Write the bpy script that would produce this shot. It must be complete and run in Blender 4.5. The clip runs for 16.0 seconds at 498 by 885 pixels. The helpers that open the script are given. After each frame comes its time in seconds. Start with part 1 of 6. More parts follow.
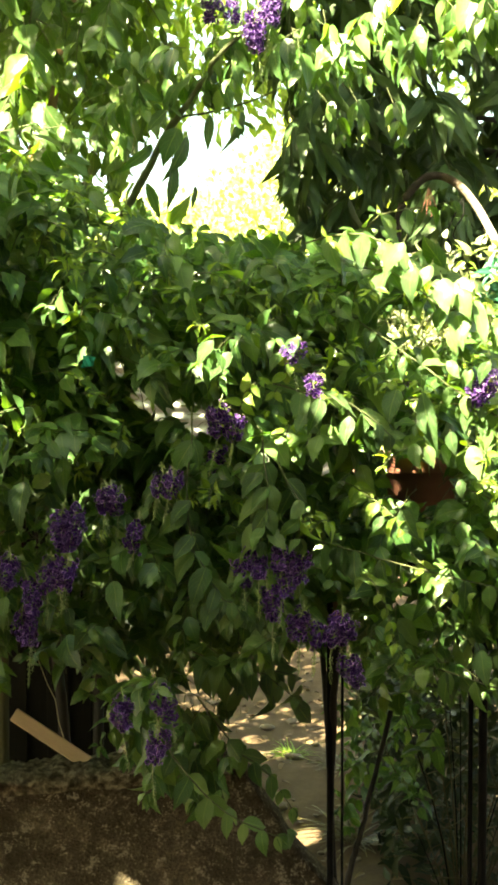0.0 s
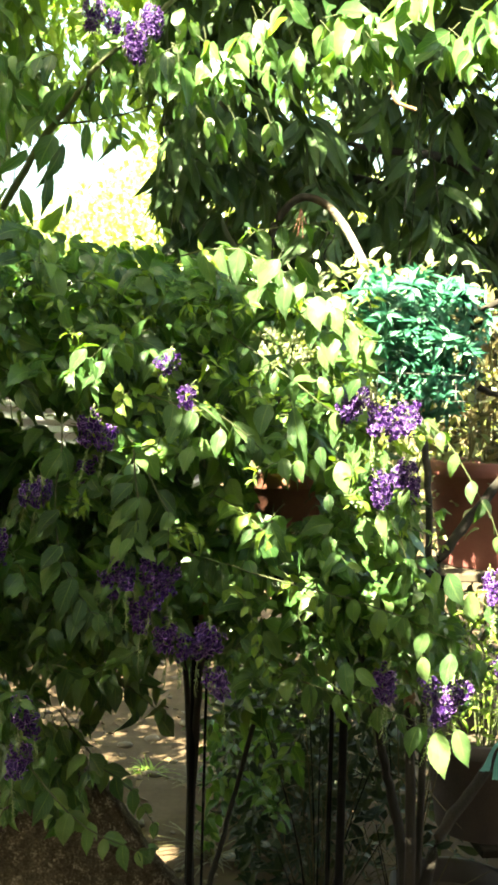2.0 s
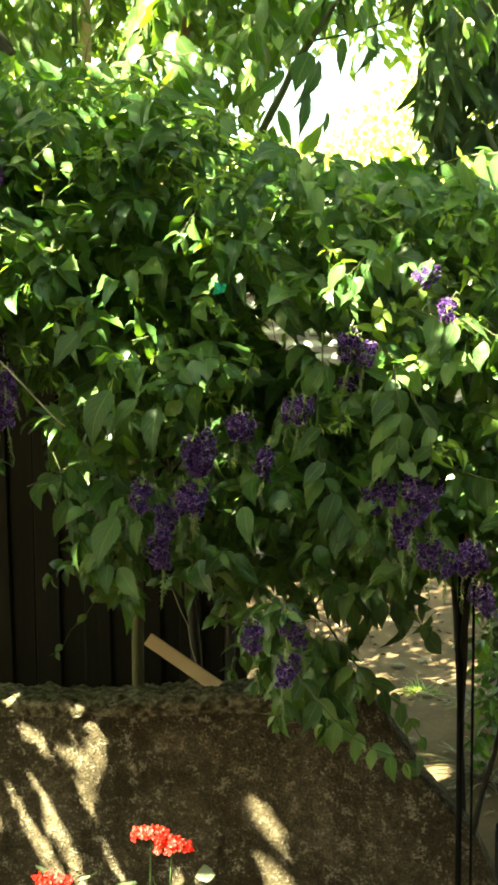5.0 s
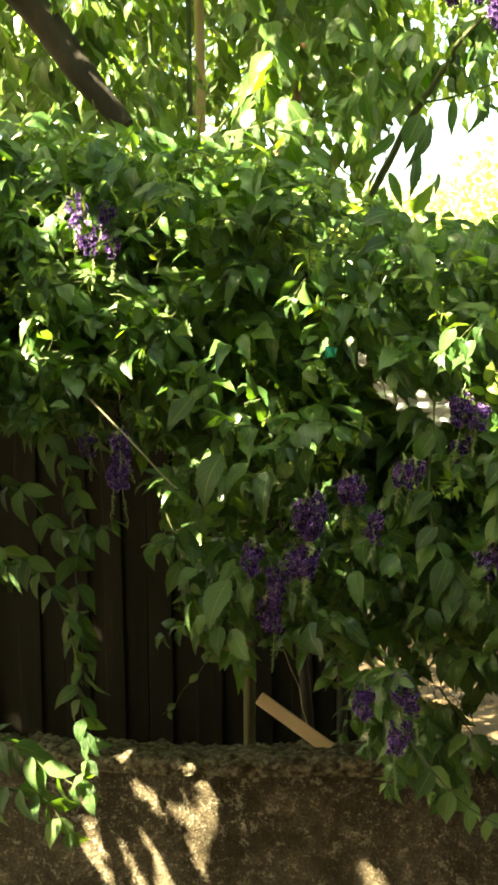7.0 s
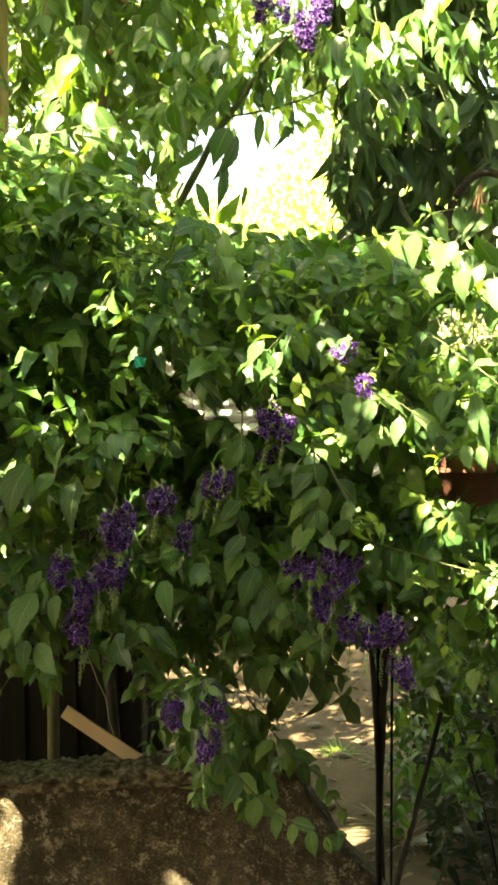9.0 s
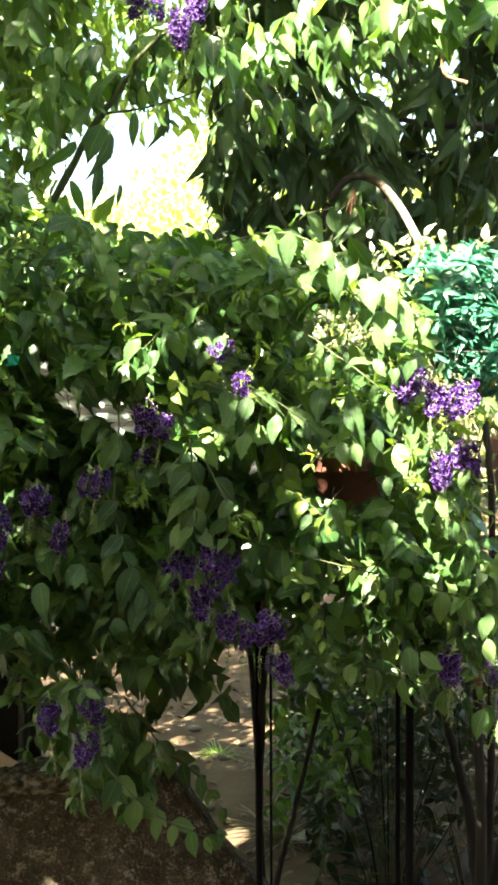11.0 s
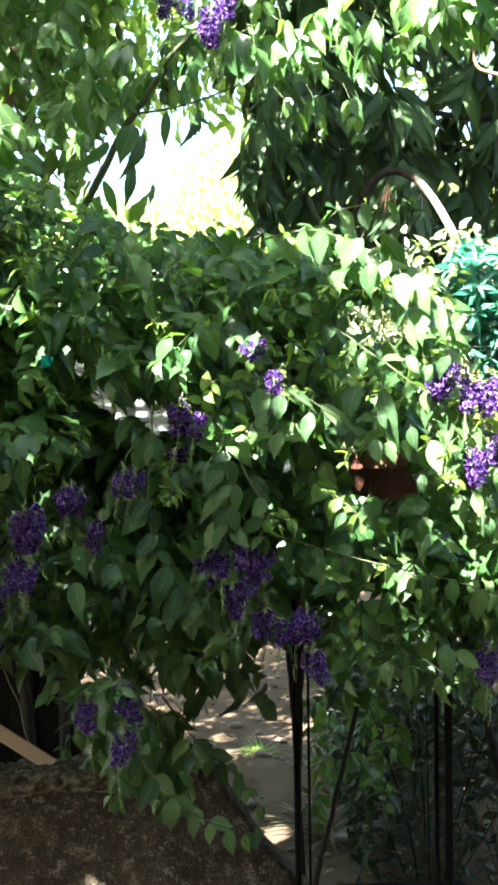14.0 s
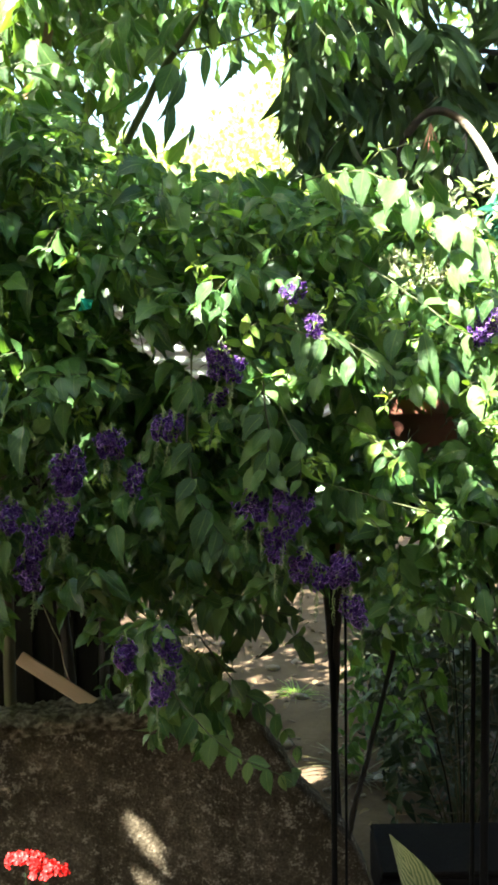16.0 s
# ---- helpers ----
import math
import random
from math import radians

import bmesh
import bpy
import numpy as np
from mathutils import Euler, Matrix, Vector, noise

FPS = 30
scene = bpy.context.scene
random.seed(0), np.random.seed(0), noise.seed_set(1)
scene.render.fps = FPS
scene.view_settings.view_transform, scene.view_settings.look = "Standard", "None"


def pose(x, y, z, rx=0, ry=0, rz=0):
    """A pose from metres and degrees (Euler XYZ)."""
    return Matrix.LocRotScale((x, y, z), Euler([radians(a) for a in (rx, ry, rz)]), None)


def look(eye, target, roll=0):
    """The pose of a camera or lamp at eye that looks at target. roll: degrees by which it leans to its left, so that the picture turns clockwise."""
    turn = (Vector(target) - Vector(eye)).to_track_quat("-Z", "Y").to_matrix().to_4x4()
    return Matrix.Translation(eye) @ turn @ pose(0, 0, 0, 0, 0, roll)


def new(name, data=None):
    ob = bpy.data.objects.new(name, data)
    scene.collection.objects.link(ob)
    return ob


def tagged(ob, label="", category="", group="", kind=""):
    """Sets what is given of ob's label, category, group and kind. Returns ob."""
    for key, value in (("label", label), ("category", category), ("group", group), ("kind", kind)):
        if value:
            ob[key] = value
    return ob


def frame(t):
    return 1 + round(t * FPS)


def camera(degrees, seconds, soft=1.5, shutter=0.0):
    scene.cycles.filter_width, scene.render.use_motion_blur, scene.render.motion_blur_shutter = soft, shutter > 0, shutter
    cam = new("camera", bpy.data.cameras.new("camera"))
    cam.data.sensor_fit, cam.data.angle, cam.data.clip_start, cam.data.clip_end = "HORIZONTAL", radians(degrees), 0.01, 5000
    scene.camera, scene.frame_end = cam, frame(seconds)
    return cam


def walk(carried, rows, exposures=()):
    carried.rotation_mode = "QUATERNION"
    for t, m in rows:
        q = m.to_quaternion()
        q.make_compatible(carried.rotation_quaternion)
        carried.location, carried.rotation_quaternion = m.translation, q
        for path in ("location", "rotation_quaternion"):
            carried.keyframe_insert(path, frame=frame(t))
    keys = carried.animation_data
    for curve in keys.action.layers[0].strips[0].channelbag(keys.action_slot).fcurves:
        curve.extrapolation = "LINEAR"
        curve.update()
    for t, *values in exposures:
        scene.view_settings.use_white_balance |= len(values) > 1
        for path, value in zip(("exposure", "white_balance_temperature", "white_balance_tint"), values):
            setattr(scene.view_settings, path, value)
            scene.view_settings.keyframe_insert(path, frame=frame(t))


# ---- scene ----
# ---------------------------------------------------------------- camera
cam = camera(24.86, 16.0, soft=3.3)
EYE = 1.5
# seconds, x, y, z (from the first eye), yaw, pitch, roll
ROWS = [
    (0.0, 0.000, -0.000, 0.000, -0.01, -3.15, 0.15),
    (0.5, -0.002, -0.004, -0.005, -1.41, -2.85, -0.38),
    (1.0, -0.007, -0.001, -0.010, -2.85, -2.80, -0.73),
    (1.5, -0.009, -0.004, -0.009, -4.92, -2.51, -1.25),
    (2.0, -0.016, -0.002, -0.011, -6.93, -2.13, -1.59),
    (2.5, -0.019, 0.001, -0.013, -8.04, -2.02, -1.77),
    (3.0, -0.018, -0.000, -0.015, -7.80, -2.33, -1.78),
    (3.5, -0.017, -0.002, -0.021, -6.10, -2.96, -1.39),
    (4.0, -0.007, -0.000, -0.021, -2.51, -4.06, -0.76),
    (4.5, 0.005, -0.004, -0.028, 2.19, -5.20, -0.10),
    (5.0, 0.003, 0.003, -0.033, 6.69, -5.86, 0.43),
    (5.2, 0.004, 0.003, -0.033, 8.23, -5.95, 0.65),
    (6.3, 0.008, 0.000, -0.015, 13.20, -4.60, 0.90),
    (7.3, 0.008, -0.003, 0.007, 10.85, -3.28, 1.06),
    (7.5, -0.003, -0.002, 0.011, 8.94, -3.29, 0.99),
    (8.0, 0.006, 0.003, 0.014, 6.29, -3.41, 0.84),
    (8.5, 0.003, 0.001, 0.013, 4.62, -3.44, 0.33),
    (9.0, -0.006, 0.001, 0.008, 2.36, -3.36, 0.18),
    (9.5, -0.007, 0.001, 0.008, -0.31, -3.40, 0.08),
    (10.0, -0.003, 0.006, 0.008, -2.30, -3.32, -0.08),
    (10.2, -0.005, 0.004, 0.004, -2.85, -3.24, 0.00),
    (11.2, -0.006, 0.008, -0.004, -3.90, -3.12, 0.25),
    (12.3, -0.003, 0.011, -0.010, -2.90, -3.10, 0.48),
    (12.5, -0.004, 0.008, -0.006, -2.70, -3.12, 0.45),
    (13.0, -0.001, 0.007, 0.001, -2.26, -3.13, 0.55),
    (13.5, -0.000, 0.006, 0.001, -2.15, -3.25, 0.72),
    (14.0, 0.008, 0.008, -0.000, -1.80, -3.29, 0.94),
    (14.5, 0.004, 0.007, 0.001, -1.88, -3.44, 0.59),
    (15.0, 0.006, 0.011, 0.004, -2.16, -3.99, 0.33),
    (15.5, 0.004, 0.012, -0.001, -1.56, -4.80, 0.32),
    (16.0, 0.006, 0.012, -0.003, 0.15, -6.02, 0.78),
]
EXPOSURES = [(0.0, 3.89, 10000, -7), (1.0, 3.74, 9800, -7), (2.0, 3.73, 8500, -6), (3.0, 3.31, 7800, -3), (3.5, 3.29, 6900, -6), (4.3, 3.51, 6200, -7), (4.6, 3.87, 7400, -12),
             (5.0, 4.07, 9600, -16), (7.3, 3.93, 10200, -5), (8.5, 4.04, 10200, -6), (9.4, 4.10, 9800, -4), (10.2, 3.64, 8900, -1), (12.3, 3.77, 6100, 6), (14.5, 3.74, 6100, 6), (16.0, 3.69, 6700, 1)]
walk(cam, [(t, pose(x, y, EYE + z, 90 + pitch, roll, yaw)) for t, x, y, z, yaw, pitch, roll in ROWS], exposures=EXPOSURES)

# ---------------------------------------------------------------- sky and sun
TO_SUN = Vector((-0.50, -0.48, 0.80)).normalized()
world = bpy.data.worlds.new("sky")
scene.world = world
world.use_nodes = True
wn, wl = world.node_tree.nodes, world.node_tree.links
sky = wn.new("ShaderNodeTexSky")
sky.sky_type, sky.sun_disc = "NISHITA", False
sky.sun_elevation = math.asin(TO_SUN.z)
sky.sun_rotation = math.atan2(TO_SUN.x, TO_SUN.y)
wl.new(sky.outputs[0], wn["Background"].inputs[0])
sky.dust_density = 3.0
wn["Background"].inputs[1].default_value = 0.080
sun = new("sun", bpy.data.lights.new("sun", "SUN"))
sun.data.energy, sun.data.angle, sun.data.color = 7.0, radians(0.38), (1.0, 0.955, 0.885)
sun.matrix_world = look(TO_SUN * 30, (0, 0, 0))


# ---------------------------------------------------------------- materials
def material(name, roughness=0.7, metallic=0.0, specular=0.4):
    m = bpy.data.materials.new(name)
    m.use_nodes = True
    b = m.node_tree.nodes["Principled BSDF"]
    b.inputs["Roughness"].default_value = roughness
    b.inputs["Metallic"].default_value = metallic
    b.inputs["Specular IOR Level"].default_value = specular
    return m, m.node_tree.nodes, m.node_tree.links, b


def ramp(nodes, links, fac, stops, mode="LINEAR"):
    r = nodes.new("ShaderNodeValToRGB")
    r.color_ramp.interpolation = mode
    while len(r.color_ramp.elements) < len(stops):
        r.color_ramp.elements.new(0.5)
    for e, (p, c) in zip(r.color_ramp.elements, stops):
        e.position, e.color = p, (*c, 1)
    links.new(fac, r.inputs[0])
    return r.outputs[0]


def mixed(nodes, links, fac, a, b, blend="MIX"):
    m = nodes.new("ShaderNodeMix")
    m.data_type, m.blend_type = "RGBA", blend
    for socket, v in ((m.inputs[0], fac), (m.inputs[6], a), (m.inputs[7], b)):
        if isinstance(v, (int, float)):
            socket.default_value = v
        elif isinstance(v, tuple):
            socket.default_value = (*v, 1)
        else:
            links.new(v, socket)
    return m.outputs[2]


def math_node(nodes, links, op, a, b=None, c=None):
    m = nodes.new("ShaderNodeMath")
    m.operation = op
    for s, v in zip(m.inputs, (a, b, c)):
        if v is None:
            continue
        if isinstance(v, (int, float)):
            s.default_value = v
        else:
            links.new(v, s)
    return m.outputs[0]


def coords(nodes, kind="Object"):
    return nodes.new("ShaderNodeTexCoord").outputs[kind]


def noise_tex(nodes, links, vec, scale, detail=4.0, rough=0.6, distort=0.0):
    n = nodes.new("ShaderNodeTexNoise")
    n.inputs["Scale"].default_value, n.inputs["Detail"].default_value = scale, detail
    n.inputs["Roughness"].default_value, n.inputs["Distortion"].default_value = rough, distort
    links.new(vec, n.inputs["Vector"])
    return n.outputs[0]


def bump(nodes, links, b, height, strength, distance):
    n = nodes.new("ShaderNodeBump")
    n.inputs["Strength"].default_value, n.inputs["Distance"].default_value = strength, distance
    links.new(height, n.inputs["Height"])
    links.new(n.outputs[0], b.inputs["Normal"])


def leaf_material(name, stops, vein, translucent, through_tint, rough=0.38, spec=0.50, vein_count=7.0):
    """Leaves: colour by leaf, a paler midrib and side veins along the leaf's own coordinates, light through the blade."""
    m, n, l, b = material(name, rough, 0, spec)
    uv = n.new("ShaderNodeUVMap").outputs[0]
    sep = n.new("ShaderNodeSeparateXYZ")
    l.new(uv, sep.inputs[0])
    u, v = sep.outputs[0], sep.outputs[1]
    pick = math_node(n, l, "FRACT", math_node(n, l, "ADD", n.new("ShaderNodeNewGeometry").outputs["Random Per Island"],
                                             n.new("ShaderNodeObjectInfo").outputs["Random"]))
    col = ramp(n, l, pick, stops)
    blotch = noise_tex(n, l, coords(n), 60, 3, 0.6)
    col = mixed(n, l, math_node(n, l, "MULTIPLY", blotch, 0.45), col, tuple(0.55 * c for c in stops[0][1]))
    off = math_node(n, l, "ABSOLUTE", math_node(n, l, "SUBTRACT", u, 0.5))
    rib = math_node(n, l, "LESS_THAN", off, 0.022)
    side = math_node(n, l, "FRACT", math_node(n, l, "SUBTRACT", math_node(n, l, "MULTIPLY", v, vein_count),
                                             math_node(n, l, "MULTIPLY", off, vein_count * 0.75)))
    side = math_node(n, l, "MULTIPLY", math_node(n, l, "LESS_THAN", side, 0.12), 0.45)
    lines = math_node(n, l, "MAXIMUM", rib, side)
    col = mixed(n, l, math_node(n, l, "MULTIPLY", lines, 0.48), col, vein)
    l.new(col, b.inputs["Base Color"])
    bump(n, l, b, math_node(n, l, "ADD", math_node(n, l, "MULTIPLY", lines, -0.9), blotch), 0.8, 0.003)
    b.inputs["Coat Weight"].default_value, b.inputs["Coat Roughness"].default_value = 0.24, 0.38
    t = n.new("ShaderNodeBsdfTranslucent")
    l.new(mixed(n, l, 1.0, col, through_tint, "MULTIPLY"), t.inputs[0])
    mix = n.new("ShaderNodeMixShader")
    mix.inputs[0].default_value = translucent
    l.new(b.outputs[0], mix.inputs[1])
    l.new(t.outputs[0], mix.inputs[2])
    l.new(mix.outputs[0], n["Material Output"].inputs[0])
    return m


def plain(name, stops, scale, roughness, bump_scale=None, bump_strength=0.4, bump_dist=0.003, metallic=0.0, spec=0.4, stretch=None):
    """A worn surface: coarse patches over a fine grain, with relief."""
    m, n, l, b = material(name, roughness, metallic, spec)
    vec = coords(n)
    if stretch:
        mp = n.new("ShaderNodeMapping")
        mp.inputs["Scale"].default_value = stretch
        l.new(vec, mp.inputs[0])
        vec = mp.outputs[0]
    coarse = noise_tex(n, l, vec, scale, 5, 0.65, 0.4)
    fine = noise_tex(n, l, vec, scale * 14, 4, 0.7)
    fac = math_node(n, l, "ADD", math_node(n, l, "MULTIPLY", coarse, 0.7), math_node(n, l, "MULTIPLY", fine, 0.3))
    l.new(ramp(n, l, fac, stops), b.inputs["Base Color"])
    l.new(ramp(n, l, fine, [(0.3, (roughness - 0.12,) * 3), (0.7, (min(1, roughness + 0.12),) * 3)]), b.inputs["Roughness"])
    bump(n, l, b, noise_tex(n, l, vec, bump_scale or scale * 8, 5, 0.7), bump_strength, bump_dist)
    return m


SHRUB_LEAF = leaf_material("shrub_leaf", [(0.0, (0.028, 0.082, 0.022)), (0.35, (0.052, 0.132, 0.036)), (0.7, (0.092, 0.195, 0.055)), (1.0, (0.17, 0.275, 0.092))],
                           (0.22, 0.33, 0.10), 0.40, (1.7, 1.6, 0.55))
YOUNG_LEAF = leaf_material("young_leaf", [(0.0, (0.14, 0.26, 0.04)), (0.5, (0.20, 0.34, 0.05)), (1.0, (0.28, 0.40, 0.07))],
                           (0.38, 0.46, 0.16), 0.42, (1.5, 1.4, 0.6))
TREE_LEAF = leaf_material("tree_leaf", [(0.0, (0.045, 0.095, 0.026)), (0.5, (0.070, 0.145, 0.034)), (1.0, (0.120, 0.205, 0.045))],
                          (0.20, 0.29, 0.10), 0.40, (1.6, 1.6, 0.6), 0.35, 0.5, 10.0)
# paler, more translucent tree leaf: the unseen crown glows to brighten the shade
CROWN_LEAF = leaf_material("crown_leaf", [(0.0, (0.080, 0.150, 0.035)), (0.5, (0.120, 0.210, 0.045)), (1.0, (0.180, 0.280, 0.065))],
                           (0.22, 0.31, 0.10), 0.55, (1.7, 1.6, 0.7), 0.4, 0.4, 10.0)
LANCE_LEAF = leaf_material("lance_leaf", [(0.0, (0.026, 0.055, 0.022)), (0.5, (0.045, 0.090, 0.032)), (1.0, (0.080, 0.135, 0.045))],
                           (0.10, 0.14, 0.06), 0.22, (1.5, 1.6, 0.6), 0.55, 0.25, 14.0)
# undergrowth leaves, darkened in colour for the shade of the cover overhead
SHADED_UNDER_LEAF = leaf_material("shaded_under_leaf", [(0.0, (0.014, 0.026, 0.012)), (0.5, (0.026, 0.042, 0.018)), (1.0, (0.060, 0.070, 0.030))],
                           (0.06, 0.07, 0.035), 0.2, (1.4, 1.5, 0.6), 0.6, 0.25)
# far leaves, coloured paler than foliage to give the bleaching sun glare
GLARE_LEAF = leaf_material("glare_leaf", [(0.0, (0.38, 0.44, 0.145)), (0.5, (0.42, 0.48, 0.17)), (1.0, (0.46, 0.52, 0.20))],
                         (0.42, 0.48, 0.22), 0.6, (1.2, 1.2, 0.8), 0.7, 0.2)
TEAL_LEAF = leaf_material("teal_plastic_leaf", [(0.0, (0.024, 0.145, 0.080)), (0.6, (0.050, 0.24, 0.140)), (1.0, (0.14, 0.38, 0.25))],
                          (0.10, 0.38, 0.26), 0.22, (0.9, 1.3, 1.1), 0.38, 0.5)
DRY_LEAF = leaf_material("dry_leaf", [(0.0, (0.06, 0.050, 0.018)), (0.5, (0.105, 0.088, 0.036)), (1.0, (0.17, 0.15, 0.075))],
                         (0.45, 0.42, 0.22), 0.35, (1.3, 1.2, 0.7))
PALE_LEAF = leaf_material("pale_leaf", [(0.0, (0.15, 0.20, 0.08)), (0.5, (0.30, 0.34, 0.19)), (1.0, (0.50, 0.52, 0.40))], (0.4, 0.42, 0.28), 0.4, (1.2, 1.2, 0.8))
GREY_LEAF = leaf_material("grey_leaf", [(0.0, (0.07, 0.095, 0.05)), (0.5, (0.12, 0.15, 0.09)), (1.0, (0.22, 0.25, 0.17))], (0.30, 0.32, 0.24), 0.2, (1.1, 1.2, 0.7), 0.6, 0.3)
BARK = plain("bark", [(0.3, (0.008, 0.006, 0.005)), (0.55, (0.018, 0.014, 0.010)), (0.8, (0.060, 0.046, 0.032))], 9, 0.9, 70, 0.8, 0.006, stretch=(1, 1, 0.35))
TWIG = plain("twig", [(0.3, (0.038, 0.050, 0.018)), (0.7, (0.085, 0.095, 0.036))], 40, 0.7)
BARE_STEM = plain("bare_stem", [(0.3, (0.13, 0.07, 0.035)), (0.7, (0.30, 0.18, 0.10))], 30, 0.8, 60, 0.7, 0.003)


def concrete_material():
    """Old mossy plaster: dark algae, pale lichen flecks, coarse sand relief."""
    m, n, l, p = material("mossy_concrete", 0.95, 0, 0.06)
    vec = coords(n)
    big, mid, fine = noise_tex(n, l, vec, 5, 5, 0.65, 0.5), noise_tex(n, l, vec, 38, 5, 0.7, 0.3), noise_tex(n, l, vec, 190, 3, 0.7)
    col = ramp(n, l, math_node(n, l, "ADD", math_node(n, l, "MULTIPLY", big, 0.38), math_node(n, l, "ADD", math_node(n, l, "MULTIPLY", mid, 0.30), math_node(n, l, "MULTIPLY", fine, 0.32))),
               [(0.36, (0.024, 0.019, 0.012)), (0.48, (0.059, 0.047, 0.032)), (0.56, (0.120, 0.098, 0.070)), (0.68, (0.235, 0.195, 0.148))])
    grit = n.new("ShaderNodeTexVoronoi")
    grit.inputs["Scale"].default_value = 190
    l.new(vec, grit.inputs["Vector"])
    fleck = ramp(n, l, math_node(n, l, "ADD", mid, math_node(n, l, "MULTIPLY", fine, 0.7)), [(0.93, (0, 0, 0)), (1.0, (1, 1, 1))])
    col = mixed(n, l, math_node(n, l, "MULTIPLY", fleck, 0.55), col, (0.32, 0.29, 0.24))
    col = mixed(n, l, 0.28, col, ramp(n, l, grit.outputs["Distance"], [(0.0, (1.25, 1.22, 1.15)), (0.6, (0.45, 0.44, 0.42))]), "MULTIPLY")
    l.new(col, p.inputs["Base Color"])
    bump(n, l, p, math_node(n, l, "ADD", math_node(n, l, "MULTIPLY", grit.outputs["Distance"], -0.35), math_node(n, l, "ADD", mid, fine)), 0.9, 0.006)
    return m


CANE = plain("green_cane", [(0.3, (0.020, 0.035, 0.012)), (0.7, (0.050, 0.080, 0.030))], 8, 0.5)
CONCRETE = concrete_material()
MORTAR = plain("crumbling_mortar", [(0.40, (0.030, 0.024, 0.015)), (0.50, (0.105, 0.088, 0.058)), (0.60, (0.25, 0.22, 0.165))], 55, 0.95, 190, 1.0, 0.006, spec=0.06)
DIRT = plain("earth", [(0.3, (0.050, 0.034, 0.022)), (0.5, (0.086, 0.060, 0.040)), (0.75, (0.135, 0.100, 0.070))], 3.5, 0.95, 40, 0.7, 0.01, spec=0.03)
PALE_WOOD = plain("pale_wood", [(0.3, (0.30, 0.195, 0.11)), (0.6, (0.43, 0.305, 0.19)), (0.8, (0.53, 0.40, 0.27))], 6, 0.75, 50, 0.5, 0.002, stretch=(0.12, 1, 1))
DRY_STALK = plain("dry_stalk", [(0.3, (0.30, 0.27, 0.15)), (0.7, (0.46, 0.42, 0.27))], 30, 0.7)
OLD_POST = plain("old_post", [(0.3, (0.055, 0.046, 0.022)), (0.6, (0.105, 0.088, 0.042)), (0.85, (0.18, 0.150, 0.08))], 6, 0.85, 50, 0.5, 0.002, stretch=(1, 1, 0.12), spec=0.15)
OLD_BOARD = plain("old_board", [(0.3, (0.040, 0.032, 0.022)), (0.6, (0.085, 0.065, 0.042)), (0.85, (0.15, 0.12, 0.08))], 7, 0.85, 60, 0.6, 0.004, stretch=(1, 1, 0.1))
BLACK_IRON = plain("black_iron", [(0.35, (0.003, 0.003, 0.003)), (0.62, (0.006, 0.0055, 0.005)), (0.8, (0.016, 0.011, 0.008))], 18, 0.75, 90, 0.4, 0.001, 0.0, 0.08)
def hoop_material():
    """Old rusty brown pipe with scratches: one limb coloured dark as shaded, the other pale as sunlit."""
    m, n, l, p = material("side_lit_pipe", 0.75, 0.0, 0.15)
    vec = coords(n)
    sep = n.new("ShaderNodeSeparateXYZ")
    l.new(vec, sep.inputs[0])
    # across the hoop: shade painted on the left limb, sunlight on the right
    graded = math_node(n, l, "ADD", math_node(n, l, "MULTIPLY", sep.outputs[0], 6.0), noise_tex(n, l, vec, 45, 4, 0.7))
    col = ramp(n, l, graded, [(0.30, (0.010, 0.007, 0.005)), (0.55, (0.045, 0.028, 0.018)), (0.72, (0.20, 0.16, 0.125)), (1.0, (0.38, 0.33, 0.29))])
    l.new(col, p.inputs["Base Color"])
    bump(n, l, p, noise_tex(n, l, vec, 90), 0.4, 0.001)
    return m


SIDE_LIT_PIPE = hoop_material()
TERRACOTTA = plain("terracotta", [(0.3, (0.20, 0.075, 0.050)), (0.6, (0.28, 0.115, 0.080)), (0.85, (0.36, 0.18, 0.135))], 12, 0.7)
MAROON = plain("maroon_plastic", [(0.3, (0.21, 0.070, 0.064)), (0.6, (0.29, 0.105, 0.096)), (0.85, (0.37, 0.165, 0.15))], 9, 0.5)
DARK_POT = plain("dark_pot", [(0.3, (0.030, 0.024, 0.022)), (0.6, (0.055, 0.042, 0.038)), (0.85, (0.10, 0.07, 0.06))], 9, 0.65)
# board colour taken down to near black to hold the shade
SHADED_BOARD = plain("shaded_board", [(0.3, (0.005, 0.0045, 0.003)), (0.6, (0.011, 0.009, 0.006)), (0.85, (0.036, 0.029, 0.019))], 7, 0.9, 60, 0.6, 0.004, spec=0.08, stretch=(1, 1, 0.1))
ZINC = plain("corrugated_zinc", [(0.3, (0.18, 0.18, 0.18)), (0.6, (0.29, 0.29, 0.29)), (0.85, (0.42, 0.42, 0.41))], 6, 0.45, 60, 0.2, 0.001, 0.3)
SOIL = plain("soil", [(0.3, (0.03, 0.022, 0.015)), (0.7, (0.08, 0.06, 0.04))], 30, 0.95)


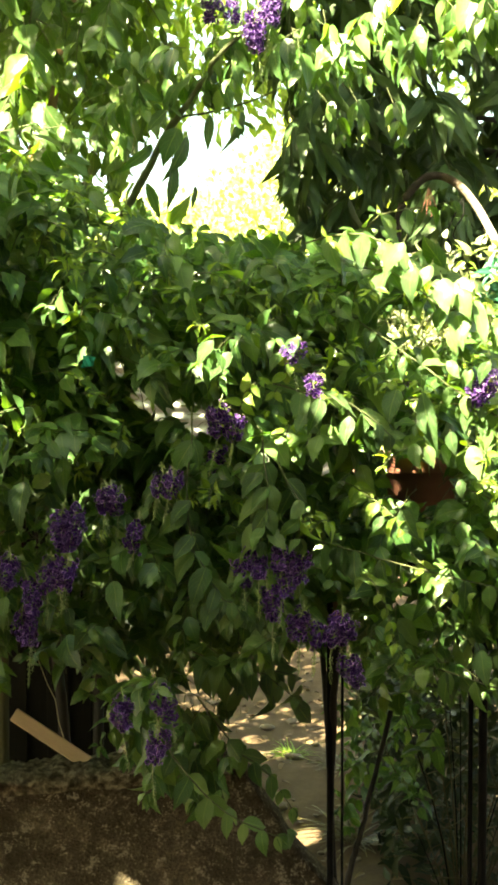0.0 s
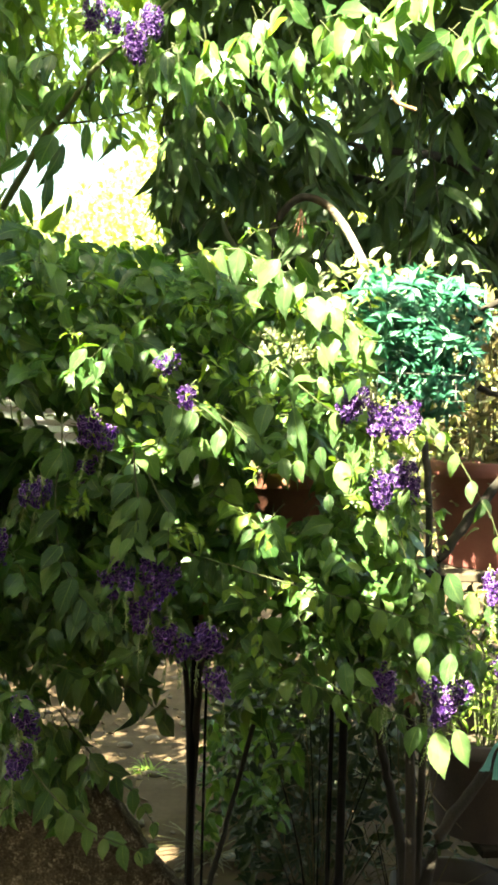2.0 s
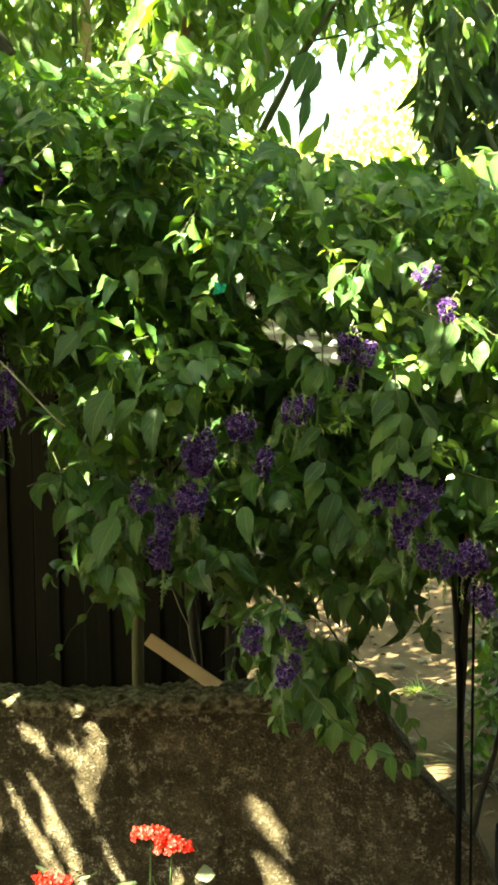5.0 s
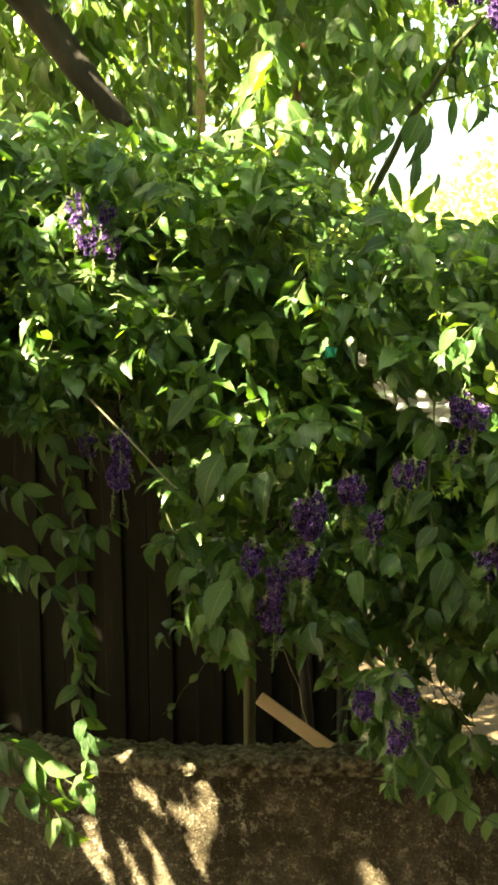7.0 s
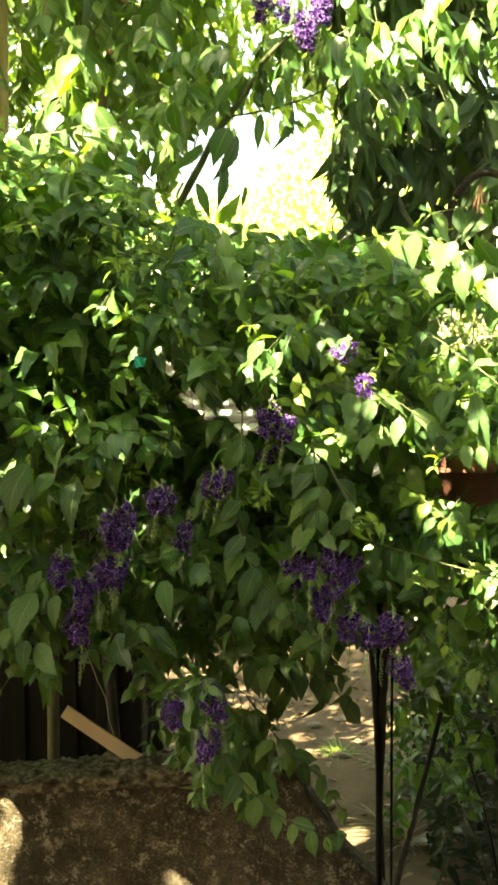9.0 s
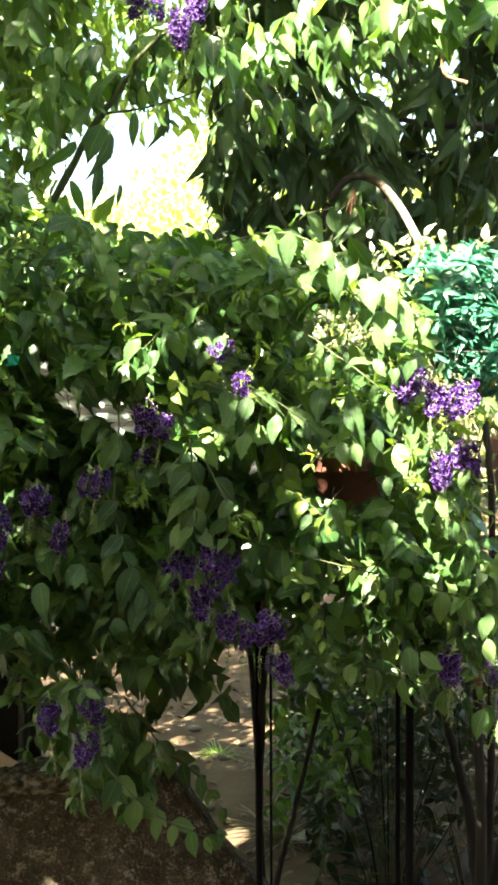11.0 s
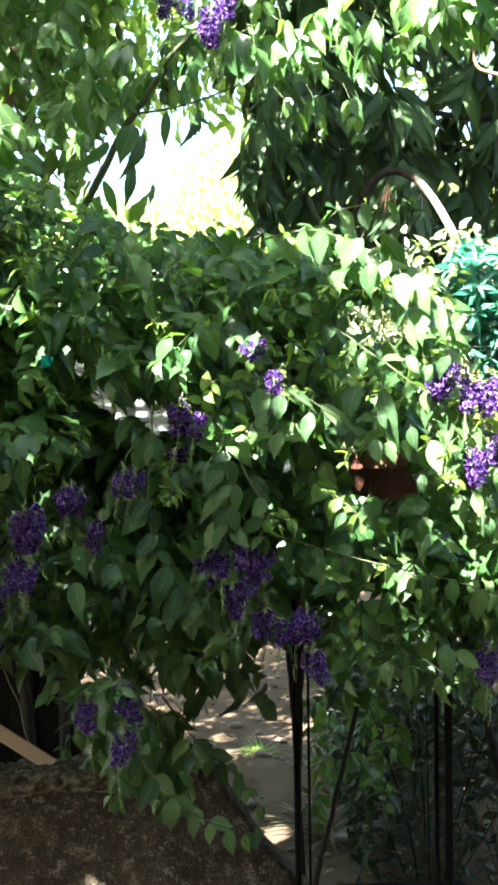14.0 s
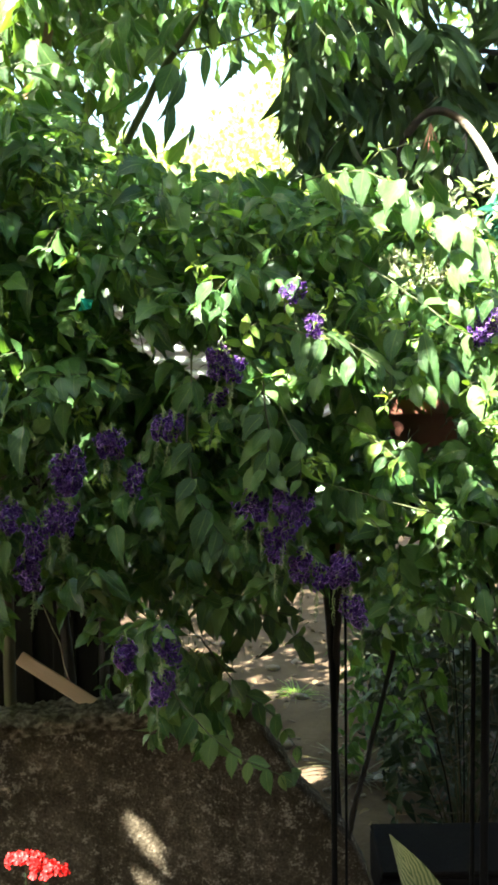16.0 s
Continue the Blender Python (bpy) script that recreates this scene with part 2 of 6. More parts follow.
def petal_material(name, deep, mid, edge):
    m, n, l, b = material(name, 0.55, 0, 0.3)
    uv = n.new("ShaderNodeUVMap").outputs[0]
    sep = n.new("ShaderNodeSeparateXYZ")
    l.new(uv, sep.inputs[0])
    pick = n.new("ShaderNodeNewGeometry").outputs["Random Per Island"]
    v = math_node(n, l, "ADD", sep.outputs[1], math_node(n, l, "ADD", math_node(n, l, "MULTIPLY", math_node(n, l, "SUBTRACT", pick, 0.5), 0.12), math_node(n, l, "MULTIPLY", math_node(n, l, "SUBTRACT", noise_tex(n, l, coords(n), 330, 2, 0.6), 0.5), 0.14)))
    col = ramp(n, l, v, [(0.0, deep), (0.55, mid), (0.87, mid), (0.97, edge)])
    l.new(col, b.inputs["Base Color"])
    t = n.new("ShaderNodeBsdfTranslucent")
    l.new(col, t.inputs[0])
    mix = n.new("ShaderNodeMixShader")
    mix.inputs[0].default_value = 0.3
    l.new(b.outputs[0], mix.inputs[1])
    l.new(t.outputs[0], mix.inputs[2])
    l.new(mix.outputs[0], n["Material Output"].inputs[0])
    return m


PURPLE = petal_material("purple_petal", (0.008, 0.002, 0.030), (0.034, 0.004, 0.104), (0.50, 0.28, 0.74))
RED_PETAL = petal_material("red_petal", (0.36, 0.006, 0.008), (0.55, 0.010, 0.012), (0.66, 0.040, 0.034))
BUD = plain("bud_green", [(0.3, (0.13, 0.19, 0.06)), (0.7, (0.27, 0.34, 0.15))], 60, 0.6)


def flat_colour(name, c, rough=0.6):
    m, n, l, b = material(name, rough)
    l.new(mixed(n, l, noise_tex(n, l, coords(n), 40), tuple(0.7 * x for x in c), c), b.inputs["Base Color"])
    return m


RIBBON = flat_colour("teal_ribbon", (0.16, 0.45, 0.42), 0.4)
TAG = flat_colour("turquoise_plastic", (0.02, 0.42, 0.29), 0.4)
WHITE_BIT = flat_colour("white_petal", (0.75, 0.74, 0.80), 0.6)
WIRE = flat_colour("grey_wire", (0.11, 0.11, 0.10), 0.5)


# ---------------------------------------------------------------- mesh helpers
rng = np.random.default_rng(7)


def mesh_of(name, verts, faces, mats, uvs=None, smooth=True):
    """A mesh from arrays: faces all of one size, uvs one pair a corner."""
    verts, faces = np.asarray(verts, np.float32), np.asarray(faces, np.int32)
    me = bpy.data.meshes.new(name)
    nf, k = faces.shape
    me.vertices.add(len(verts))
    me.vertices.foreach_set("co", verts.ravel())
    me.loops.add(nf * k)
    me.loops.foreach_set("vertex_index", faces.ravel())
    me.polygons.add(nf)
    me.polygons.foreach_set("loop_start", np.arange(0, nf * k, k, dtype=np.int32))
    me.polygons.foreach_set("loop_total", np.full(nf, k, np.int32))
    if smooth:
        me.polygons.foreach_set("use_smooth", np.ones(nf, bool))
    if uvs is not None:
        me.uv_layers.new(name="UVMap").data.foreach_set("uv", np.asarray(uvs, np.float32).ravel())
    for m in mats if isinstance(mats, (list, tuple)) else [mats]:
        me.materials.append(m)
    me.update(calc_edges=True)
    me.validate()
    return me


def link(name, me, parent=None, label="", m=None, kind=""):
    ob = new(name, me)
    if parent is not None:
        ob.parent = parent
    if m is not None:
        ob.matrix_local = m
    return tagged(ob, label=label, kind=kind)


def part(name, bm, mat, parent=None, label="", smooth=False):
    me = bpy.data.meshes.new(name)
    if smooth:
        for f in bm.faces:
            f.smooth = True
    bm.to_mesh(me)
    bm.free()
    me.materials.append(mat)
    return link(name, me, parent, label)


def empty(name, at, label, category, group=""):
    ob = new(name)
    ob.location = at
    ob.empty_display_size = 0.1
    return tagged(ob, label, category, group)


def box(size, at=(0, 0, 0), bevel=0.003, rot=(0, 0, 0), segs=1):
    bm = bmesh.new()
    bmesh.ops.create_cube(bm, size=1)
    bmesh.ops.scale(bm, vec=size, verts=bm.verts)
    if bevel:
        bmesh.ops.bevel(bm, geom=bm.edges[:], offset=bevel, segments=segs, affect="EDGES")
    bmesh.ops.transform(bm, matrix=pose(*at, *rot), verts=bm.verts)
    return bm


def tube_arrays(pts, radii, sides=6):
    """A tube along points, tapering by radii; quads."""
    pts = np.asarray(pts, float)
    n = len(pts)
    radii = np.broadcast_to(radii, n)
    d = np.gradient(pts, axis=0)
    d /= np.linalg.norm(d, axis=1)[:, None] + 1e-9
    ref = np.where(np.abs(d[:, 2:3]) < 0.9, [[0, 0, 1.0]], [[1.0, 0, 0]])
    a = np.cross(d, ref)
    a /= np.linalg.norm(a, axis=1)[:, None] + 1e-9
    b = np.cross(d, a)
    ang = np.arange(sides) * 2 * np.pi / sides
    v = pts[:, None] + radii[:, None, None] * (a[:, None] * np.cos(ang)[None, :, None] + b[:, None] * np.sin(ang)[None, :, None])
    f = []
    for i in range(n - 1):
        for j in range(sides):
            k = (j + 1) % sides
            f.append((i * sides + j, i * sides + k, (i + 1) * sides + k, (i + 1) * sides + j))
    return v.reshape(-1, 3), np.array(f)


def tube(name, pts, radii, mat, parent=None, label="", sides=8):
    v, f = tube_arrays(pts, radii, sides)
    n = len(pts)
    caps = bmesh.new()
    me = mesh_of(name, v, f, mat)
    caps.from_mesh(me)
    caps.verts.ensure_lookup_table()
    caps.faces.new([caps.verts[i] for i in range(sides)])
    caps.faces.new([caps.verts[(n - 1) * sides + i] for i in reversed(range(sides))])
    caps.to_mesh(me)
    caps.free()
    return link(name, me, parent, label)


def lathe(name, profile, mat, parent=None, label="", sides=40, at=(0, 0, 0), wobble=0.0):
    """A turned body: profile of (radius, height) from inside bottom round to outside bottom."""
    v, f = [], []
    for r, z in profile:
        for j in range(sides):
            a = 2 * math.pi * j / sides
            k = 1 + wobble * noise.noise((math.cos(a) * 2, math.sin(a) * 2, z * 9))
            v.append((at[0] + r * k * math.cos(a), at[1] + r * k * math.sin(a), at[2] + z))
    for i in range(len(profile) - 1):
        for j in range(sides):
            k = (j + 1) % sides
            f.append((i * sides + j, i * sides + k, (i + 1) * sides + k, (i + 1) * sides + j))
    return link(name, mesh_of(name, v, f, mat), parent, label)


# ---------------------------------------------------------------- leaves
def leaf_template(segments, width, serration=0.0, fold=0.25, curl=0.2, widest=0.38, tip=1.0):
    """One blade along +y, 1 long, its face up +z: a midrib and two half blades of quads. Returns verts, faces, corner uvs."""
    v, uv = [], []
    for i in range(segments + 1):
        s = i / segments
        w = width * 0.5 * (math.sin(math.pi * s ** (math.log(0.5) / math.log(widest))) ** (0.8 if s < widest else tip))
        w = max(w, 0.004)
        if serration and 0.25 * segments < i < segments:
            w *= 1 + serration * (1 if i % 2 else -1)
        drop = -curl * s * s - 0.35 * curl * s ** 4
        lift = fold * w
        sway, wave = 0.035 * math.sin(4.2 * s + 9 * width), 0.10 * w * math.sin(11 * s + 5 * curl)
        v += [(sway - w, s, drop + lift + wave), (sway, s, drop), (sway + w, s, drop + lift - wave)]
        uv += [(0, s), (0.5, s), (1, s)]
    f = []
    for i in range(segments):
        a = 3 * i
        f += [(a, a + 1, a + 4, a + 3), (a + 1, a + 2, a + 5, a + 4)]
    v, f, uv = np.array(v), np.array(f), np.array(uv)
    return v, f, uv[f].reshape(-1, 2)


def frames_from(direction, normal):
    """Rotation matrices whose y is along direction and whose z is near normal."""
    y = direction / (np.linalg.norm(direction, axis=1)[:, None] + 1e-9)
    z = normal - (normal * y).sum(1)[:, None] * y
    z /= np.linalg.norm(z, axis=1)[:, None] + 1e-9
    x = np.cross(y, z)
    return np.stack([x, y, z], axis=2)


def scatter(template, pos, rot, size):
    """Blades set out in place; a list of like templates is dealt out in turn."""
    pos, size = np.asarray(pos), np.asarray(size)
    if isinstance(template, list):
        v, (_, f, uv) = np.array([t[0] for t in template])[np.arange(len(pos)) * 7 % len(template)], template[0]
        n, k = len(pos), v.shape[1]
        vv = np.einsum("nij,nkj->nki", rot, v) * size[:, None, None] + pos[:, None]
    else:
        v, f, uv = template
        n, k = len(pos), len(v)
        vv = np.einsum("nij,kj->nki", rot, v) * size[:, None, None] + pos[:, None]
    ff = f[None] + (np.arange(n) * k)[:, None, None]
    return vv.reshape(-1, 3), ff.reshape(-1, 4), np.tile(uv, (n, 1))


def joined(chunks):
    """Several (verts, faces, uvs) as one."""
    vs, fs, us, base = [], [], [], 0
    for v, f, u in chunks:
        vs.append(v)
        fs.append(f + base)
        us.append(u if u is not None else np.zeros((f.size, 2)))
        base += len(v)
    return np.concatenate(vs), np.concatenate(fs), np.concatenate(us)


OVATE_FINE = [leaf_template(18, w, 0.055, fo, cu, wd, 1.15) for w, fo, cu, wd in ((0.54, 0.32, 0.22, 0.42), (0.46, 0.48, 0.40, 0.40), (0.56, 0.26, 0.42, 0.44), (0.50, 0.20, 0.10, 0.42))]
# the shrub's blades: ovate, pointed, cupped or hanging, with toothed outer halves
SHRUB_SET = [leaf_template(9, w, 0.085, fo, cu, wd, 1.12) for w, fo, cu, wd in (
    (0.56, 0.32, 0.16, 0.43), (0.47, 0.48, 0.40, 0.40), (0.62, 0.22, 0.30, 0.46), (0.43, 0.40, 0.58, 0.39), (0.54, -0.12, 0.26, 0.44), (0.50, 0.58, 0.10, 0.42))]
FRINGE_SET = [leaf_template(6, w, 0.06, fo, cu, wd, 1.2) for w, fo, cu, wd in ((0.34, 0.34, 0.26, 0.40), (0.46, 0.28, 0.16, 0.44), (0.54, 0.40, 0.34, 0.46), (0.28, 0.5, 0.5, 0.40))]
YOUNG_SET = [leaf_template(6, w, 0.05, fo, cu, 0.42, 1.2) for w, fo, cu in ((0.36, 0.5, 0.3), (0.30, 0.4, 0.6), (0.42, 0.35, 0.1))]
LANCE = leaf_template(6, 0.22, 0.0, 0.30, 0.28, 0.42)
NARROW = leaf_template(4, 0.20, 0.0, 0.40, 0.25, 0.45)


def spray(start, heading, length, sag, step, size, leaf_droop=0.55, open_to=(0.0, -0.65, 0.55), taper=0.5):
    """A twig with opposite leaves. Returns its points and, for each leaf, foot, direction, normal and length."""
    p, d = np.array(start, float), np.array(heading, float)
    d /= np.linalg.norm(d)
    n = max(3, int(length / step))
    pts, feet, dirs, norms, sizes = [p.copy()], [], [], [], []
    roll = rng.uniform(0, math.pi)
    for i in range(n):
        d = d + np.array([0, 0, -sag / n]) + rng.normal(0, 0.05, 3)
        d /= np.linalg.norm(d)
        p = p + d * step
        pts.append(p.copy())
        s = (i + 1) / n
        side = np.cross(d, [math.sin(roll) * 0.3, math.cos(roll) * 0.3, 1.0])
        side /= np.linalg.norm(side) + 1e-9
        up = np.cross(side, d)
        roll += math.pi / 2 + rng.normal(0, 0.2)
        w = side if i % 2 else side * 0.6 + up * 0.6
        for sign in (1, -1):
            if rng.random() < 0.06:
                continue
            dr = sign * w * 0.85 + d * rng.uniform(0.25, 0.7) + np.array([0, 0, -leaf_droop * rng.uniform(0.5, 1.5)]) + rng.normal(0, 0.18, 3)
            feet.append(p + sign * w * 0.004)
            dirs.append(dr)
            norms.append(np.array(open_to) + rng.normal(0, 0.42, 3))
            sizes.append(size * rng.uniform(0.72, 1.15) * (1 - taper * s ** 2.5) * (0.75 + 0.25 * min(1, 3 * s)))
    for k in range(2):
        feet.append(p)
        dirs.append(d + rng.normal(0, 0.35, 3))
        norms.append(np.array(open_to) + rng.normal(0, 0.4, 3))
        sizes.append(size * (1 - taper) * rng.uniform(0.6, 1.0))
    return np.array(pts), np.array(feet), np.array(dirs), np.array(norms), np.array(sizes)


# where the sun comes through the crown overhead: places that it reaches, with the beam's radius
SUN_GAPS = [(0.24, 1.89, 1.70, 0.05), (0.29, 1.89, 1.665, 0.055), (0.345, 1.89, 1.63, 0.05), (0.385, 1.89, 1.595, 0.045), (0.22, 1.95, 1.70, 0.045), (0.30, 1.93, 1.67, 0.055), (0.36, 1.95, 1.58, 0.05), (0.40, 1.95, 1.50, 0.048), (0.48, 1.94, 1.47, 0.038), (0.54, 1.95, 1.44, 0.045),
            (0.45, 1.93, 1.36, 0.036), (0.62, 1.93, 1.30, 0.032), (0.70, 1.94, 1.20, 0.045), (0.72, 1.97, 1.05, 0.045),
            (0.66, 1.94, 0.92, 0.022), (0.30, 1.91, 1.16, 0.016), (0.24, 1.92, 1.27, 0.02)]
SUN_GAPS += [(-0.075, 1.88, 1.55, 0.026), (-0.047, 1.88, 1.525, 0.028), (0.163, 1.88, 1.42, 0.034), (0.216, 1.88, 1.26, 0.02)]
SUN_GAPS += [(0.175, 1.88, 1.42, 0.032), (0.075, 1.90, 1.57, 0.035), (0.11, 1.88, 1.49, 0.02), (-0.05, 1.93, 1.56, 0.032), (-0.09, 1.92, 1.55, 0.028), (0.25, 1.90, 1.24, 0.016), (0.38, 1.93, 1.41, 0.02), (0.20, 1.93, 1.62, 0.026), (0.27, 1.92, 1.32, 0.012), (0.60, 2.62, 1.76, 0.12),
             (0.70, 2.56, 1.70, 0.10), (0.76, 2.56, 1.60, 0.08), (0.95, 2.80, 1.50, 0.035), (0.56, 2.62, 1.92, 0.05), (0.95, 2.70, 1.25, 0.04), (0.93, 2.80, 0.88, 0.07), (0.88, 2.80, 0.80, 0.05), (0.90, 2.80, 1.80, 0.05),
             (0.20, 2.15, 2.14, 0.05), (0.38, 2.10, 2.16, 0.08), (0.55, 2.10, 2.18, 0.14), (0.70, 2.10, 2.20, 0.16), (0.84, 2.10, 2.24, 0.16), (0.46, 2.08, 2.17, 0.12), (0.0, 2.05, 2.16, 0.035), (0.28, 2.2, 2.05, 0.03)]
SUN_GAPS += [(-0.36, 2.20, 1.95, 0.07), (-0.48, 2.20, 1.95, 0.06), (-0.76, 1.97, 0.95, 0.018), (-0.76, 1.95, 0.82, 0.028), (-0.75, 1.95, 0.74, 0.026), (-0.80, 2.10, 1.75, 0.05),
             (-0.41, 1.95, 0.545, 0.030), (-0.372, 1.95, 0.530, 0.030), (-0.604, 1.95, 0.445, 0.03),
             (-0.34, 2.35, 0.70, 0.014),
             (0.03, 1.9, 1.10, 0.012), (-0.07, 2.04, 0.94, 0.012), (-0.15, 1.9, 1.02, 0.010)]

SUN_GAPS += [(0.42, 2.80, 1.55, 0.10), (0.44, 2.80, 1.70, 0.08), (-0.9, 3.2, 2.3, 0.16), (-0.6, 3.0, 2.2, 0.12), (-1.15, 3.4, 2.4, 0.16), (-1.4, 3.3, 2.1, 0.12), (-0.5, 2.0, 1.56, 0.03),
             (-0.62, 2.0, 1.47, 0.03), (-0.35, 1.98, 1.62, 0.03), (-0.70, 2.05, 1.66, 0.04), (-0.85, 2.05, 1.55, 0.04), (-0.45, 2.0, 1.42, 0.02), (-0.58, 2.02, 1.24, 0.02)]
SUN_GAPS += [(-0.269, 1.93, 1.658, 0.010), (-0.395, 2.10, 1.837, 0.014), (-0.418, 2.15, 1.960, 0.014), (-0.347, 2.00, 1.733, 0.010), (-0.165, 1.95, 1.649, 0.008), (-0.339, 2.15, 1.971, 0.014), (-0.489, 2.15, 1.955, 0.018), (-0.481, 1.95, 1.602, 0.009), (-0.562, 1.93, 1.425, 0.012), (-0.707, 1.95, 1.709, 0.014)]
# sun patches on the low wall: streaks from one place to another, with their half-widths
WALL_SUN = [(-0.806, 0.701, -0.789, 0.657, 0.007, 0.011), (-0.765, 0.608, -0.722, 0.571, 0.009, 0.01), (-0.632, 0.622, -0.601, 0.608, 0.011, 0.014), (-0.601, 0.608, -0.609, 0.545, 0.015, 0.015), (-0.678, 0.554, -0.619, 0.534, 0.008, 0.015), (-0.628, 0.529, -0.63, 0.445, 0.025, 0.014), (-0.888, 0.571, -0.881, 0.565, 0.015, 0.015), (-0.871, 0.505, -0.853, 0.454, 0.014, 0.015), (-0.879, 0.453, -0.823, 0.381, 0.014, 0.01), (-0.803, 0.485, -0.765, 0.397, 0.003, 0.01), (-0.765, 0.397, -0.682, 0.253, 0.013, 0.025), (-0.745, 0.49, -0.701, 0.401, 0.005, 0.013), (-0.701, 0.401, -0.635, 0.243, 0.016, 0.016), (-0.595, 0.355, -0.562, 0.274, 0.006, 0.016), (-0.237, 0.423, -0.206, 0.258, 0.028, 0.044), (-0.529, 0.53, -0.511, 0.493, 0.005, 0.006), (-0.205, 0.505, -0.192, 0.462, 0.005, 0.008)]
WALL_BEAMS = []
for x0, z0, x1, z1, r0, r1 in WALL_SUN:
    steps = max(1, int(math.hypot(x1 - x0, z1 - z0) / (0.6 * (r0 + r1)))) + 1
    for k in range(steps + 1):
        q = k / steps
        WALL_BEAMS.append((x0 + (x1 - x0) * q, 2.30, z0 + (z1 - z0) * q, 0.50 * (r0 + (r1 - r0) * q)))
fleck = np.random.default_rng(21)
SUN_GAPS += [(-0.66, 2.10, 1.66, 0.02), (-0.58, 2.10, 1.73, 0.028), (-0.65, 2.10, 1.49, 0.012), (-0.55, 2.10, 1.53, 0.015)]
SUN_GAPS += [(0.517, 1.88, 0.905, 0.021), (0.563, 1.88, 0.884, 0.028), (0.603, 1.88, 0.895, 0.023), (0.528, 1.88, 1.074, 0.019), (0.533, 1.88, 1.031, 0.017), (0.576, 1.88, 1.031, 0.023), (0.550, 1.88, 1.184, 0.015), (0.580, 1.88, 1.175, 0.021), (0.470, 1.88, 1.239, 0.015), (0.450, 1.88, 1.281, 0.016)]
SUN_GAPS += [(0.342, 1.875, 1.518, 0.022), (0.376, 1.875, 1.365, 0.026), (0.34, 1.875, 1.398, 0.018), (0.302, 1.875, 1.374, 0.018), (0.29, 1.875, 1.428, 0.017), (0.355, 1.875, 1.317, 0.018), (0.392, 1.875, 1.516, 0.018), (0.364, 1.875, 1.502, 0.018), (0.284, 1.875, 1.535, 0.014), (0.043, 1.875, 1.532, 0.018)]
SUN_GAPS += [(0.33, 2.74, 1.30, 0.02), (0.44, 2.735, 1.28, 0.016), (-0.01, 4.43, 0.0, 0.07), (0.08, 4.40, 0.0, 0.06), (-0.03, 5.72, 0.0, 0.05), (0.08, 5.70, 0.0, 0.04), (0.12, 3.84, 0.0, 0.05), (0.22, 3.89, 0.0, 0.06), (0.16, 4.95, 0.0, 0.04), (0.18, 3.64, 0.0, 0.045), (0.70, 2.90, 1.86, 0.12), (0.86, 2.90, 1.82, 0.10), (0.55, 2.90, 1.80, 0.08), (-0.62, 2.2, 1.90, 0.06), (-0.24, 2.2, 1.88, 0.04), (-0.8, 2.6, 2.1, 0.1), (-0.45, 2.6, 2.15, 0.08), (-0.80, 1.96, 0.72, 0.022)]
for _ in range(10):
    SUN_GAPS.append((fleck.uniform(-1.0, 0.3), fleck.uniform(1.95, 2.2), fleck.uniform(1.22, 1.68), fleck.uniform(0.006, 0.019)))


def let_sun_through(v, f, uv, k, clear=0.3):
    """Leaves out of a crown, of k points each, those that stand in a beam; narrow beams are tested along the whole blade."""
    s = np.array(TO_SUN)
    p = v.reshape(-1, k, 3)
    mid = p.mean(1)
    bad = np.zeros(len(p), bool)
    for i, (x, y, z, r) in enumerate(SUN_GAPS + WALL_BEAMS):
        q = mid - [x, y, z]
        along = q @ s
        near = np.where((np.linalg.norm(q - along[:, None] * s, axis=1) < r + 0.12) & (along > clear))[0]
        blade = p[near]
        if i >= len(SUN_GAPS):
            blade = np.concatenate([blade] + [blade[:, :-3] * (1 - a) + blade[:, 3:] * a for a in (0.25, 0.5, 0.75)], axis=1)
        q = blade - [x, y, z]
        off = np.linalg.norm(q - (q @ s)[..., None] * s, axis=2)
        bad[near[(off < r).any(1)]] = True
    keep = ~bad
    n = keep.sum()
    m = len(f) // len(p)
    vv = p[keep].reshape(-1, 3)
    ff = f[:m][None] + (np.arange(n) * k)[:, None, None]
    return vv, ff.reshape(-1, 4), uv.reshape(len(p), -1, 2)[keep].reshape(-1, 2), keep


# the clearing between shrub, shade tree and mango tree, by bearing and slope from the viewer's stand
CLEARING = [(-0.0944, 0.2212), (-0.0687, 0.2309), (-0.0465, 0.2308), (-0.0332, 0.238), (-0.0169, 0.2429), (-0.0096, 0.2161), (0.0051, 0.2029), (0.019, 0.2029),
            (0.0298, 0.1721), (0.0372, 0.1525), (0.0322, 0.1344), (-0.0198, 0.1355), (-0.0692, 0.1528), (-0.1013, 0.1578), (-0.1077, 0.1676), (-0.1025, 0.192)]


def in_clearing(p):
    """Which of the points stand in the clearing."""
    u, w = p[:, 0] / p[:, 1], (p[:, 2] - EYE) / p[:, 1]
    inside = np.zeros(len(p), bool)
    for (u0, w0), (u1, w1) in zip(CLEARING, CLEARING[1:] + CLEARING[:1]):
        inside ^= ((w0 > w) != (w1 > w)) & (u < u0 + (u1 - u0) * (w - w0) / (w1 - w0 + 1e-9))
    return inside


